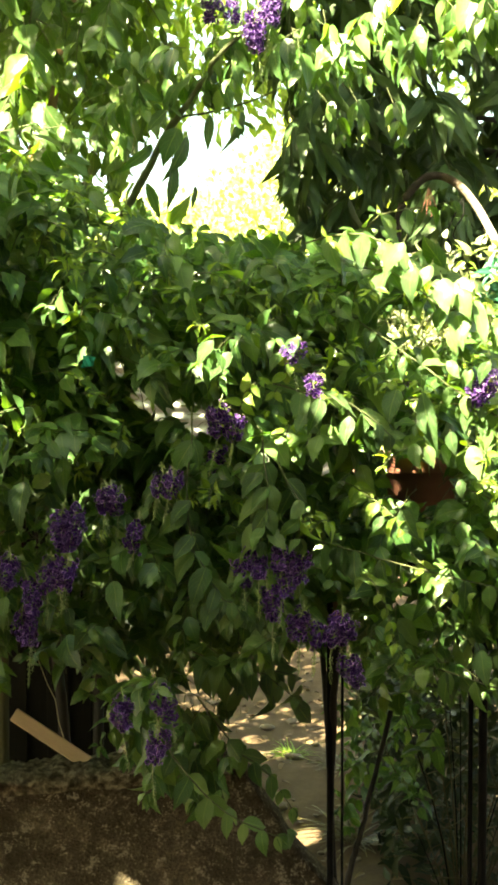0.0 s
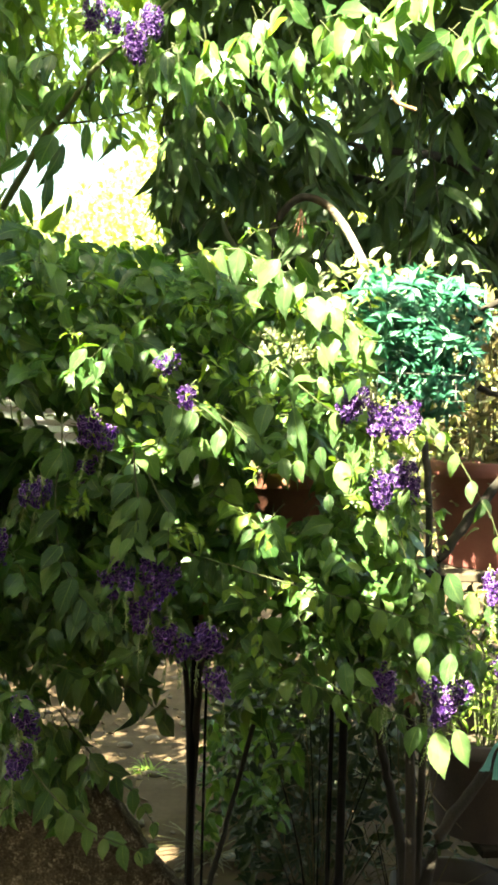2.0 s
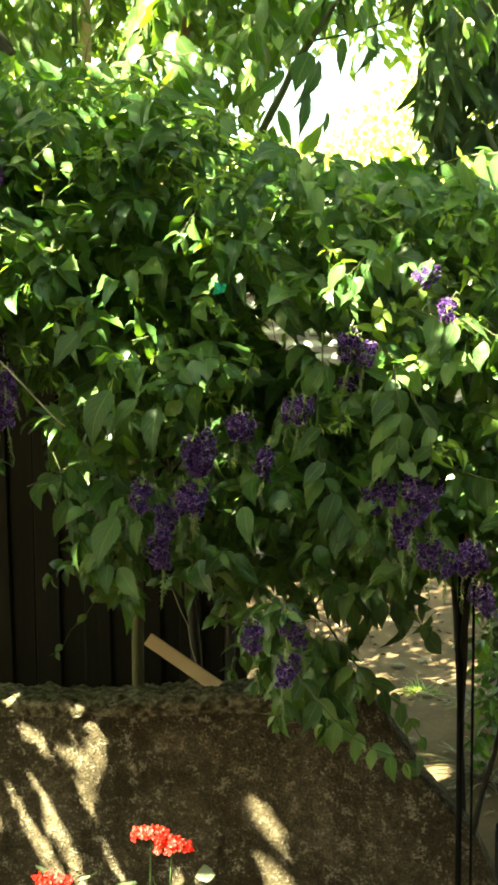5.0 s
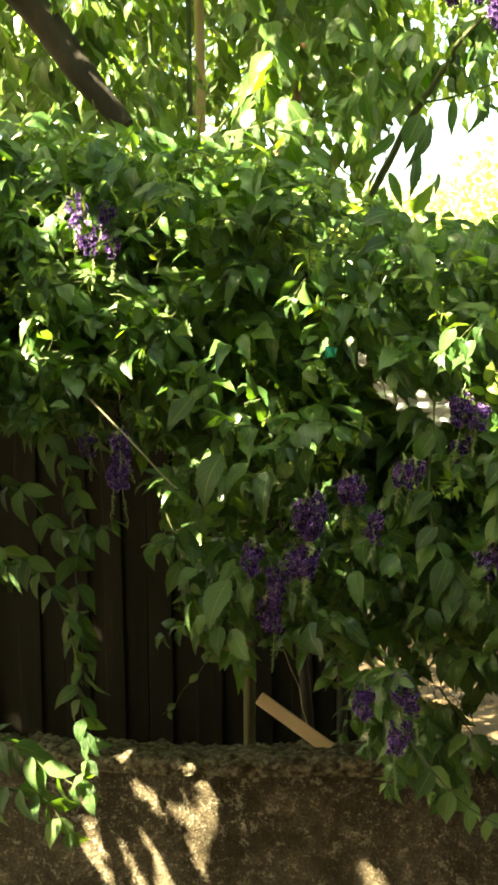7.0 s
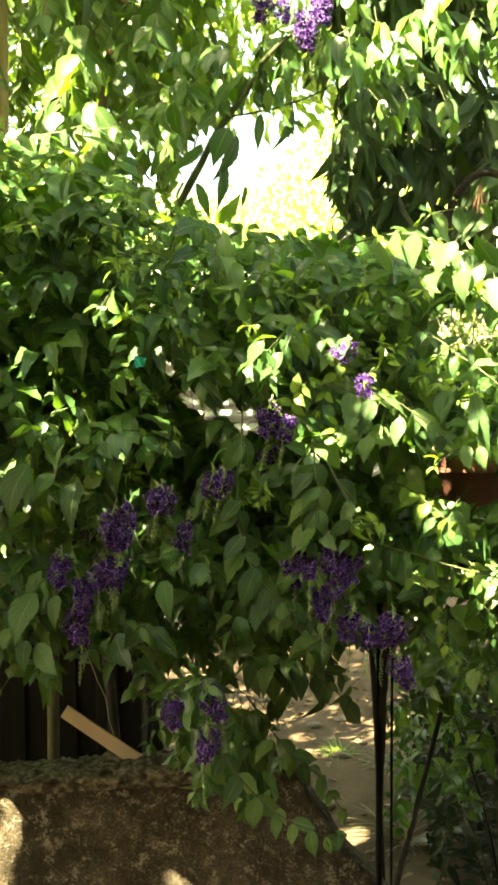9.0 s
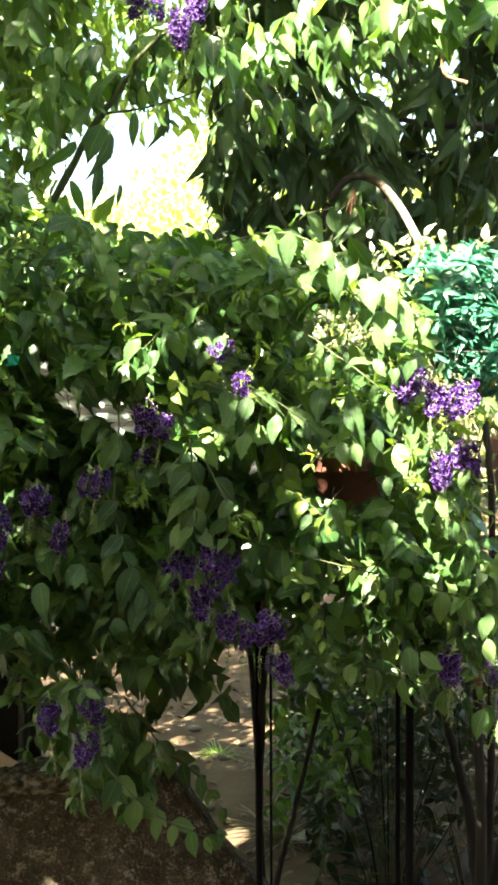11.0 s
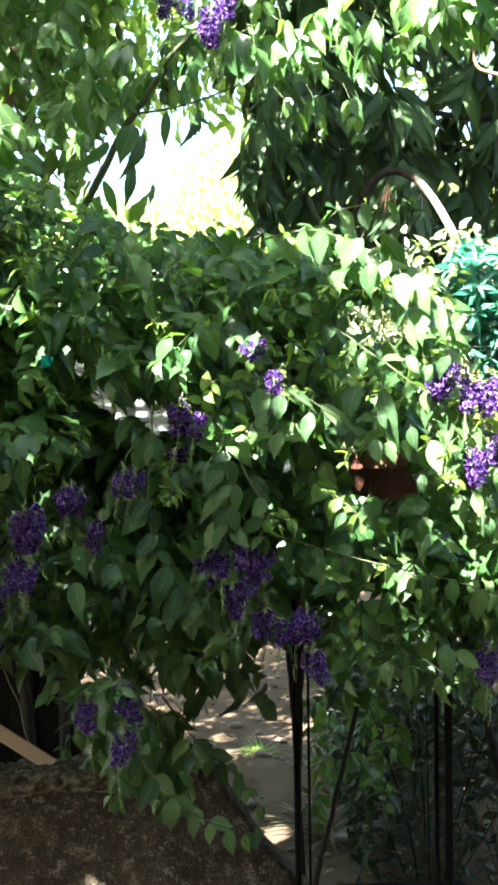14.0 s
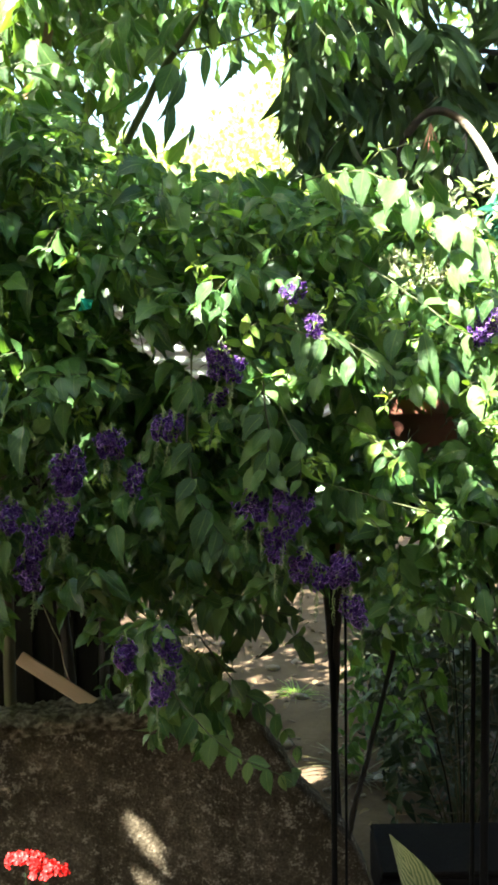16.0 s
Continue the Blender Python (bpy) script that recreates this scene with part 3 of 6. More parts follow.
class Foliage:
    """Gathers sprays into one mesh of leaves and one of twigs."""

    def __init__(self):
        self.leaves, self.twigs = [], []

    def add(self, s, twig=0.0010):
        pts, *rest = s
        self.leaves.append(rest)
        if twig:
            self.twigs.append((len(self.leaves) - 1, (*tube_arrays(pts, np.linspace(twig, twig * 0.4, len(pts)), 4), None)))

    def build(self, parent, template, leaf_mat, leaf_name="leaf_mass", twig_name="twig_mass", twig_mat=None, label="", open_beams=True, gaps=()):
        f, d, n, s = (np.concatenate([q[i] for q in self.leaves]) for i in range(4))
        base = np.array(parent.location)
        open_air = np.zeros(len(f), bool)
        for p, q, r in gaps:
            p, q = np.array(p), np.array(q)
            w = f + base + 0.5 * s[:, None] * d / np.linalg.norm(d, axis=1)[:, None]
            k = np.clip((w - p) @ (q - p) / ((q - p) @ (q - p)), 0, 1)
            open_air |= np.linalg.norm(w - p - k[:, None] * (q - p), axis=1) < r
        open_air |= in_clearing(f + base + 0.5 * s[:, None] * d / np.linalg.norm(d, axis=1)[:, None])
        s = np.where(open_air, 0.0005, s)
        v, fc, uv = scatter(template, f, frames_from(d, n), s)
        whole = np.ones(len(self.leaves), bool)
        if open_beams:
            v, fc, uv, keep = let_sun_through(v + base, fc, uv, len(v) // len(f), 0.07)
            v = v - base
            owner = np.repeat(np.arange(len(self.leaves)), [len(q[0]) for q in self.leaves])
            whole = np.bincount(owner, keep, len(self.leaves)) > 0.6 * np.bincount(owner, minlength=len(self.leaves))
        link(leaf_name, mesh_of(leaf_name, v, fc, leaf_mat, uv), parent, label, kind="stuff")
        if self.twigs:
            v, fc, _ = joined([t for k, t in self.twigs if whole[k]])
            link(twig_name, mesh_of(twig_name, v, fc, twig_mat or TWIG), parent, kind="stuff")


def curve_through(pts, n):
    """Points evenly along a smooth line through a few given ones."""
    pts = [Vector(p) for p in pts]
    pts = [2 * pts[0] - pts[1]] + pts + [2 * pts[-1] - pts[-2]]
    out = []
    segs = len(pts) - 3
    for i in range(n + 1):
        s = min(i / n * segs, segs - 1e-6)
        k, t = int(s), s - int(s)
        a, b, c, d = pts[k:k + 4]
        out.append(0.5 * (2 * b + (c - a) * t + (2 * a - 5 * b + 4 * c - d) * t * t + (3 * b - a - 3 * c + d) * t ** 3))
    return np.array(out)


# ---------------------------------------------------------------- ground
def build_ground():
    xs = np.concatenate([np.linspace(-400, -8, 12), np.linspace(-6, 6, 121), np.linspace(8, 400, 12)])
    ys = np.concatenate([np.linspace(-400, -8, 12), np.linspace(-6, 12, 181), np.linspace(14, 600, 14)])
    v = [(x, y, 0.028 * noise.noise((x * 1.3, y * 1.3, 0)) + 0.012 * noise.noise((x * 6, y * 6, 3)) if abs(x) < 8 and abs(y) < 14 else 0.0) for y in ys for x in xs]
    w = len(xs)
    f = [(j * w + i, j * w + i + 1, (j + 1) * w + i + 1, (j + 1) * w + i) for j in range(len(ys) - 1) for i in range(w - 1)]
    ob = link("ground", mesh_of("ground", v, f, DIRT))
    return tagged(ob, "trodden sandy earth path with stones and litter", "ground", kind="structure")


ground = build_ground()


# ---------------------------------------------------------------- low concrete wall
def wall_height(x):
    crumble = 0.016 * noise.noise((x * 26, 2, 0)) + 0.010 * noise.noise((x * 70, 5, 0)) if x > -0.07 else 0.0
    return max(0.0, crumble) + float(np.interp(x, [-3.2, -0.6, -0.084, -0.009, 0.087, 0.205, 0.242, 0.342], [0.655, 0.665, 0.705, 0.683, 0.528, 0.393, 0.311, 0.0]))


def rough_grid(xs, rows, y, top, out, amp):
    """A rough upright face between the ground and top(x)."""
    v = []
    for j in range(rows + 1):
        for x in xs:
            z = top(x) * j / rows
            k = amp * (noise.noise((x * 7, z * 7, y)) + 0.6 * noise.noise((x * 23, z * 23, y + 5)) + 0.4 * noise.noise((x * 60, z * 60, y)))
            v.append((x, y + out * k, z))
    w = len(xs)
    f = [(j * w + i, j * w + i + 1, (j + 1) * w + i + 1, (j + 1) * w + i) for j in range(rows) for i in range(w - 1)]
    return v, f


def build_wall():
    xs = np.linspace(-3.2, 0.342, 330)
    v1, f1 = rough_grid(xs, 70, 2.30, wall_height, -1, 0.006)
    v2, f2 = rough_grid(xs, 20, 2.40, wall_height, 1, 0.006)
    n1 = len(v1)
    w = len(xs)
    f2 = [(n1 + a, n1 + d, n1 + c, n1 + b) for a, b, c, d in f2]
    t1, t2 = 70 * w, n1 + 20 * w
    top = [(t1 + i, t1 + i + 1, t2 + i + 1, t2 + i) for i in range(w - 1)]
    ob = link("wall_low", mesh_of("wall_low", v1 + v2, f1 + f2 + top, CONCRETE))
    tagged(ob, "low rough mossy concrete wall with a sloping broken end", "wall", kind="structure")
    # mortar capping
    xs = np.linspace(-3.2, -0.039, 420)
    v, f = [], []
    prof = ((2.292, -0.030), (2.289, -0.023), (2.286, -0.016), (2.286, -0.009), (2.287, -0.002), (2.298, 0.005), (2.325, 0.008), (2.36, 0.007), (2.405, 0.006), (2.415, -0.006), (2.415, -0.030))
    m = len(prof)
    for x in xs:
        t = wall_height(x)
        ragged = 0.012 * noise.noise((x * 9, 0, 7))
        for y, z in prof:
            k = 0.008 * noise.noise((x * 22, y * 30, z * 60)) + 0.006 * noise.noise((x * 60, y * 60, z * 90)) + 0.006 * noise.noise((x * 130, y * 130, z * 130))
            v.append((x, y + k * (1 if z < 0 else 0.3), t + z * (1 if z > -0.015 else 1 + ragged * 30) + (k if z > -0.005 else 0)))
    for i in range(len(xs) - 1):
        for j in range(m - 1):
            f.append((i * m + j, (i + 1) * m + j, (i + 1) * m + j + 1, i * m + j + 1))
    link("coping", mesh_of("coping", v, f, MORTAR, smooth=False), ob, "crumbling mortar capping")


build_wall()


# ---------------------------------------------------------------- board fence
def build_fence():
    fence = empty("board_fence", (-1.6, 3.2, 0), "weathered upright board fence behind the wall, shade put into its near-black colour", "fence")
    x = -1.9
    k = 0
    while x < 1.15:
        k += 1
        w = rng.uniform(0.062, 0.09)
        h = rng.uniform(1.62, 1.78)
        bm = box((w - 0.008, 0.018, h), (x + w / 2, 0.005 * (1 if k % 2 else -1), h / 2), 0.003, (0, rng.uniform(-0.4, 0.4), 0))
        part("board", bm, SHADED_BOARD, fence)
        x += w + (-0.0055 if k % 4 == 1 else -0.012)
    for z in (0.45, 1.35):
        part("rail", box((3.0, 0.03, 0.07), (-0.4, 0.035, z), 0.004), SHADED_BOARD, fence)


rng = np.random.default_rng(100)
build_fence()


# ---------------------------------------------------------------- gate, hoop and pots
def build_gate():
    gate = empty("iron_gate", (0.4, 2.26, 0), "black rusty iron gate of upright bars", "gate")
    y = 0.0
    for x, w, z0, z1 in ((-0.237, 0.0065, 0.03, 1.22), (-0.212, 0.003, 0.03, 1.16), (0.049, 0.005, 0.03, 1.15), (0.074, 0.009, 0.03, 1.20)):
        tube("bar", [(x, y, z0 + (z1 - z0) * i / 8) for i in range(9)], w, BLACK_IRON, gate, sides=10)
    for z in (0.12, 1.12):
        part("rail", box((0.55, 0.012, 0.03), (0.03, 0.022, z), 0.002), BLACK_IRON, gate)


build_gate()


def build_hoop():
    hoop = empty("garden_hoop", (0.522, 2.97, 1.076), "weathered bent metal garden hoop, rusty brown, its sunlit limb coloured pale", "hoop")
    bend = [(-0.139, 0.615), (-0.134, 0.81), (-0.117, 0.886), (-0.072, 0.942), (-0.028, 0.954), (0.02, 0.933), (0.064, 0.886), (0.104, 0.821), (0.128, 0.763), (0.146, 0.615)]
    line = curve_through([(-0.136, 0, 0.0), (-0.137, 0, 0.3)] + [(x, 0, z) for x, z in bend] + [(0.152, 0, 0.3), (0.152, 0, 0.0)], 60)
    tube("hoop_pipe", line, 0.0106, SIDE_LIT_PIPE, hoop, sides=12)


build_hoop()


def build_hook():
    """What hangs from the hoop: a bent wire hook and a frayed end of red cord."""
    top = Vector((0.56, 2.968, 1.974))
    hook = empty("wire_hook", top, "dark bent wire hook hanging from the garden hoop", "hook")
    for line in ([(0.56, 2.968, 1.974), (0.559, 2.968, 1.926), (0.542, 2.968, 1.901), (0.534, 2.968, 1.874), (0.547, 2.968, 1.857), (0.54, 2.968, 1.827), (0.522, 2.968, 1.836), (0.525, 2.968, 1.862)], [(0.56, 2.968, 1.974), (0.522, 2.968, 1.897), (0.516, 2.968, 1.874), (0.527, 2.968, 1.851), (0.522, 2.968, 1.823)]):
        tube("wire", curve_through([Vector(p) - top for p in line], 26), 0.0022, BLACK_IRON, hook, sides=6)
    end = Vector((0.469, 2.968, 1.986))
    cord = empty("cord", end, "frayed reddish cord end tied on the hoop", "cord")
    for tip in [(0.45, 2.968, 1.935), (0.462, 2.968, 1.926), (0.477, 2.968, 1.923), (0.493, 2.968, 1.938)]:
        d = Vector(tip) - end
        tube("strand", curve_through([(0, 0, 0.012), d * 0.5 + Vector((0, -0.004, 0.004)), d], 8), np.linspace(0.0024, 0.0010, 9), TERRACOTTA, cord, sides=5)


build_hook()


# ---------------------------------------------------------------- shrub
# open places in the shrub: from, to, radius
SHRUB_GAPS = [((0.238, 1.9, 1.595), (0.345, 2.75, 1.640), 0.036), ((0.281, 1.9, 1.596), (0.408, 2.75, 1.641), 0.040), ((0.324, 1.9, 1.591), (0.470, 2.75, 1.634), 0.036), ((0.262, 1.9, 1.565), (0.380, 2.75, 1.597), 0.034), ((0.305, 1.9, 1.566), (0.443, 2.75, 1.597), 0.034),
              ((0.285, 1.90, 1.325), (0.40, 2.75, 1.232), 0.042), ((0.325, 1.90, 1.325), (0.465, 2.75, 1.232), 0.042), ((-0.262, 1.84, 1.533), (-0.274, 1.96, 1.533), 0.034), ((0.27, 1.90, 1.335), (0.37, 2.75, 1.265), 0.042), ((0.32, 1.90, 1.335), (0.45, 2.75, 1.265), 0.042), ((-0.20, 1.9, 1.472), (-0.28, 3.0, 1.46), 0.034),
              ((-0.155, 1.9, 1.455), (-0.22, 3.0, 1.43), 0.028), ((-0.09, 1.9, 1.425), (-0.12, 3.0, 1.39), 0.032), ((-0.235, 1.9, 1.52), (-0.33, 3.0, 1.53), 0.034),
              ((-0.70, 1.9, 1.44), (-0.98, 3.0, 1.41), 0.050), ((-0.68, 1.9, 1.32), (-0.95, 3.0, 1.23), 0.055), ((-0.66, 1.9, 1.20), (-0.92, 3.0, 1.07), 0.06),
              ((-0.66, 1.9, 1.08), (-0.92, 3.0, 0.90), 0.07), ((0.11, 1.9, 1.15), (0.15, 3.0, 1.02), 0.020), ((-0.085, 1.9, 0.978), (-0.134, 3.0, 0.676), 0.030), ((-0.047, 1.9, 0.978), (-0.074, 3.0, 0.676), 0.034), ((-0.008, 1.9, 0.969), (-0.012, 3.0, 0.661), 0.040),
              ((0.030, 1.9, 0.959), (0.048, 3.0, 0.645), 0.045), ((-0.017, 1.9, 0.915), (-0.027, 3.0, 0.576), 0.032), ((0.016, 1.9, 0.895), (0.026, 3.0, 0.544), 0.040),
              ((0.060, 1.9, 0.905), (0.095, 3.0, 0.561), 0.050), ((-0.056, 1.9, 0.998), (-0.088, 3.0, 0.708), 0.025), ((0.069, 1.9, 0.978), (0.109, 3.0, 0.676), 0.045), ((0.08, 1.9, 0.80), (0.12, 3.0, 0.45), 0.06),
              ((-0.109, 1.9, 0.963), (-0.173, 3.0, 0.653), 0.034), ((-0.071, 1.9, 0.935), (-0.112, 3.0, 0.608), 0.030), ((-0.038, 1.9, 0.892), (-0.060, 3.0, 0.540), 0.028)]


def upper_edge(x):
    return np.interp(x, [-1.3, -0.75, -0.45, -0.24, -0.10, 0.12, 0.30, 0.42, 0.55, 0.70, 0.9, 1.2], [2.00, 1.97, 1.95, 1.84, 1.785, 1.755, 1.76, 1.66, 1.20, 0.95, 0.90, 0.90])


def lower_edge(x):
    return np.interp(x, [-1.3, -0.72, -0.70, -0.57, -0.55, -0.47, -0.45, -0.27, -0.25, -0.12, -0.09, 0.15, 0.19, 0.34, 0.40, 0.60, 1.2],
                     [1.62, 1.40, 1.30, 1.25, 1.05, 1.00, 1.02, 1.00, 0.88, 0.86, 1.02, 1.02, 0.66, 0.64, 0.94, 0.98, 0.98])


def build_shrub():
    shrub = empty("flowering_shrub", (0.0, 2.55, 0), "tall arching shrub with glossy toothed leaves and drooping purple flower clusters", "shrub")
    fol, slim = Foliage(), Foliage()
    base = np.array([0.0, 2.55, 0.0])
    n = 0
    while n < 2600:
        x = rng.uniform(-1.3, 1.15)
        lo, hi = lower_edge(x), upper_edge(x)
        if hi <= lo:
            continue
        z = rng.uniform(lo, hi)
        y = 1.98 + 0.85 * rng.random() ** 1.1
        if n > 2250:
            x, y, z = rng.uniform(-0.34, 0.16), rng.uniform(2.3, 2.8), rng.uniform(1.04, 1.50)
        if z < 1.02 and x > 0.12:
            y += 0.36
            if rng.random() < 0.5:
                continue
        elif z < 1.40 and x < 0.2 and n <= 2250 and rng.random() < 0.35:
            continue
        if ((x - 0.325) / 0.085) ** 2 + ((z - 1.335) / 0.052) ** 2 < 1:
            continue
        # a thin place in the crown
        if ((x + 0.15) / 0.10) ** 2 + ((z - 1.475) / 0.075) ** 2 < 1 and rng.random() < 0.72:
            continue
        # the bare strip before the fence
        if -0.85 < x < -0.64 and z < 1.42 + 0.06 * math.sin(9 * x):
            continue
        k = y / 2.0
        p = np.array([x * (0.6 + 0.4 * k), y, 1.5 + (z - 1.5) * (0.6 + 0.4 * k)]) - base
        head = np.array([rng.normal(0, 0.6), -0.75 + rng.normal(0, 0.3), 0.45 + rng.normal(0, 0.4)])
        length = rng.uniform(0.10, 0.26)
        start = p - head / np.linalg.norm(head) * length * 0.6
        (fol if n % 2 else slim).add(spray(start, head, length, rng.uniform(0.4, 1.5), 0.036 if z > 1.4 else 0.033, rng.uniform(0.058, 0.086) if z > 1.4 else rng.uniform(0.038, 0.058) if x > 0.12 and z < 1.1 else rng.uniform(0.048, 0.076), 0.25 if z > 1.4 else 0.5, (-0.15, -0.4, 0.85) if z > 1.4 else (-0.2, -0.5, 0.7)))
        n += 1
    # the dense back of the shrub
    for _ in range(420):
        x = rng.uniform(-1.0, 0.42)
        y = rng.uniform(2.35, 2.90)
        k = y / 2.0
        z = 1.5 + (rng.uniform(1.52, upper_edge(x) - 0.03) - 1.5) * k
        p = np.array([x * k, y, z]) - base
        slim.add(spray(p, (rng.normal(0, 0.7), -0.4 + rng.normal(0, 0.4), 0.1 + rng.normal(0, 0.4)), rng.uniform(0.10, 0.2), 1.2, 0.034, rng.uniform(0.06, 0.09), 0.5), 0)
    # the end that hangs out past the wall towards the house
    # added leaves out of view, past the shrub's left end, shading the wall
    for _ in range(330):
        p = np.array([rng.uniform(-1.75, -1.0), rng.uniform(1.72, 2.15), rng.uniform(1.02, 2.0)]) - base
        fol.add(spray(p, (rng.normal(0, 0.6), -0.6 + rng.normal(0, 0.3), 0.3 + rng.normal(0, 0.4)), rng.uniform(0.10, 0.24), 1.2, 0.032, rng.uniform(0.052, 0.080)))
    # low shaded growth over the broken end of the wall
    for _ in range(44):
        x = rng.uniform(-0.21, -0.04)
        p = np.array([x, rng.uniform(2.06, 2.40), rng.uniform(0.77 - 0.45 * max(0.0, x + 0.09), 0.92)]) - base
        fol.add(spray(p, (rng.normal(0.1, 0.6), -0.5 + rng.normal(0, 0.3), -0.1 + rng.normal(0, 0.3)), rng.uniform(0.07, 0.15), 1.5, 0.033, rng.uniform(0.055, 0.08), 0.8))
    fol.build(shrub, SHRUB_SET, SHRUB_LEAF, gaps=SHRUB_GAPS)
    slim.build(shrub, SHRUB_SET[1:4], SHRUB_LEAF, "slim_leaf_mass", "slim_twig_mass", gaps=SHRUB_GAPS)
    # pale young shoots that end the outer twigs
    shoots = Foliage()
    for _ in range(200):
        x = rng.uniform(-1.1, 0.7)
        lo, hi = max(1.2, lower_edge(x)), upper_edge(x)
        if hi <= lo + 0.05:
            continue
        p = np.array([x, rng.uniform(1.90, 2.06), lo + (hi - lo) * rng.random() ** 0.6]) - base
        shoots.add(spray(p, (rng.normal(0, 0.7), -0.5 + rng.normal(0, 0.3), 0.35 + rng.normal(0, 0.4)), rng.uniform(0.04, 0.10), 0.8, 0.016, rng.uniform(0.022, 0.038), 0.2, (-0.2, -0.5, 0.7)), 0.0011)
    shoots.build(shrub, YOUNG_SET, YOUNG_LEAF, "young_leaf_mass", "shoot_mass", gaps=SHRUB_GAPS)
    return shrub


rng = np.random.default_rng(101)
shrub = build_shrub()


# ---------------------------------------------------------------- shrub: single twigs, flower clusters, woody stems
LEAF_MESH = [mesh_of("leaf", v, f, SHRUB_LEAF, uv) for v, f, uv in OVATE_FINE]
SLIM_MESH = [mesh_of("leaf", v * [0.55, 1, 1], f, SHRUB_LEAF, uv) for v, f, uv in OVATE_FINE]
YOUNG_MESH = [mesh_of("young_leaf", v, f, YOUNG_LEAF, uv) for v, f, uv in OVATE_FINE]


def twig_with_leaves(parent, pts, size, step=0.034, meshes=None, hang=0.7, radius=0.0018, open_to=(0.0, -0.8, 0.45), skip=0.08, mat=None, first=0.0):
    """A single twig whose leaves are pieces of their own."""
    base = np.array(parent.location)
    ctrl = [np.array(p) - base for p in pts]
    length = sum(np.linalg.norm(b - a) for a, b in zip(ctrl, ctrl[1:]))
    n = max(3, int(length / step))
    line = curve_through(ctrl, n)
    line[1:-1] += rng.normal(0, 0.0025, (len(line) - 2, 3))
    v, f = tube_arrays(line, np.linspace(radius, radius * 0.5, len(line)), 5)
    twig = link("twig", mesh_of("twig", v, f, mat or TWIG), parent)
    for i in range(1, n + 1):
        s = i / n
        if s < first:
            continue
        d = line[i] - line[i - 1]
        d /= np.linalg.norm(d)
        side = np.cross(d, [0, -0.9, 0.5] if i % 2 else [0.5, -0.5, 0.6])
        side /= np.linalg.norm(side)
        for sign in (1, -1) if i < n else (1, -1, 0):
            if rng.random() < skip:
                continue
            dr = sign * side * 0.75 + d * 0.45 + np.array([0, 0, -hang * rng.uniform(0.6, 1.3)]) + rng.normal(0, 0.14, 3)
            nm = np.array(open_to) + rng.normal(0, 0.3, 3)
            r = frames_from(dr[None], nm[None])[0]
            k = size * rng.uniform(0.75, 1.15) * (1 - 0.45 * s ** 3)
            m = Matrix.LocRotScale(Vector(line[i]), Matrix(r.tolist()).to_quaternion(), (k, k, k))
            link("leaf", (meshes or LEAF_MESH)[rng.integers(4)], twig, m=m)
    return twig


def floret_template(seed):
    """Five separate ruffled petals round a dark throat, facing +z, radius 1."""
    r = np.random.default_rng(seed)
    v, uv = [(0, 0, -0.22)], [(0.5, 0.0)]
    f = []
    for p in range(5):
        a = 2 * math.pi * p / 5 + r.normal(0, 0.08)
        k, lift, size = len(v), r.normal(0, 0.22), r.uniform(0.82, 1.15)
        for q, da, h, w in ((0.30, -0.34, 0.0, 0.35), (0.32, 0, -0.06, 0.35), (0.30, 0.34, 0.0, 0.35), (0.74, -0.47, 0.16, 0.72), (0.84, 0, -0.02, 0.72), (0.74, 0.47, 0.16, 0.72),
                            (0.90, -0.53, 0.30, 1.0), (1.04, 0, 0.04, 1.0), (0.90, 0.53, 0.26, 1.0)):
            v.append((size * q * math.cos(a + da), size * q * math.sin(a + da), h + lift * q + (r.normal(0, 0.10) if q > 0.6 else 0)))
            uv.append((0.5, w))
        f += [(0, k, k + 1, k + 2), (k, k + 3, k + 4, k + 1), (k + 1, k + 4, k + 5, k + 2), (k + 3, k + 6, k + 7, k + 4), (k + 4, k + 7, k + 8, k + 5)]
    v, f, uv = np.array(v), np.array(f), np.array(uv)
    return v, f, uv[f].reshape(-1, 2)


FLORET = [floret_template(k) for k in range(5)]
SEPAL = leaf_template(2, 0.45, 0, 0.6, 0.1)


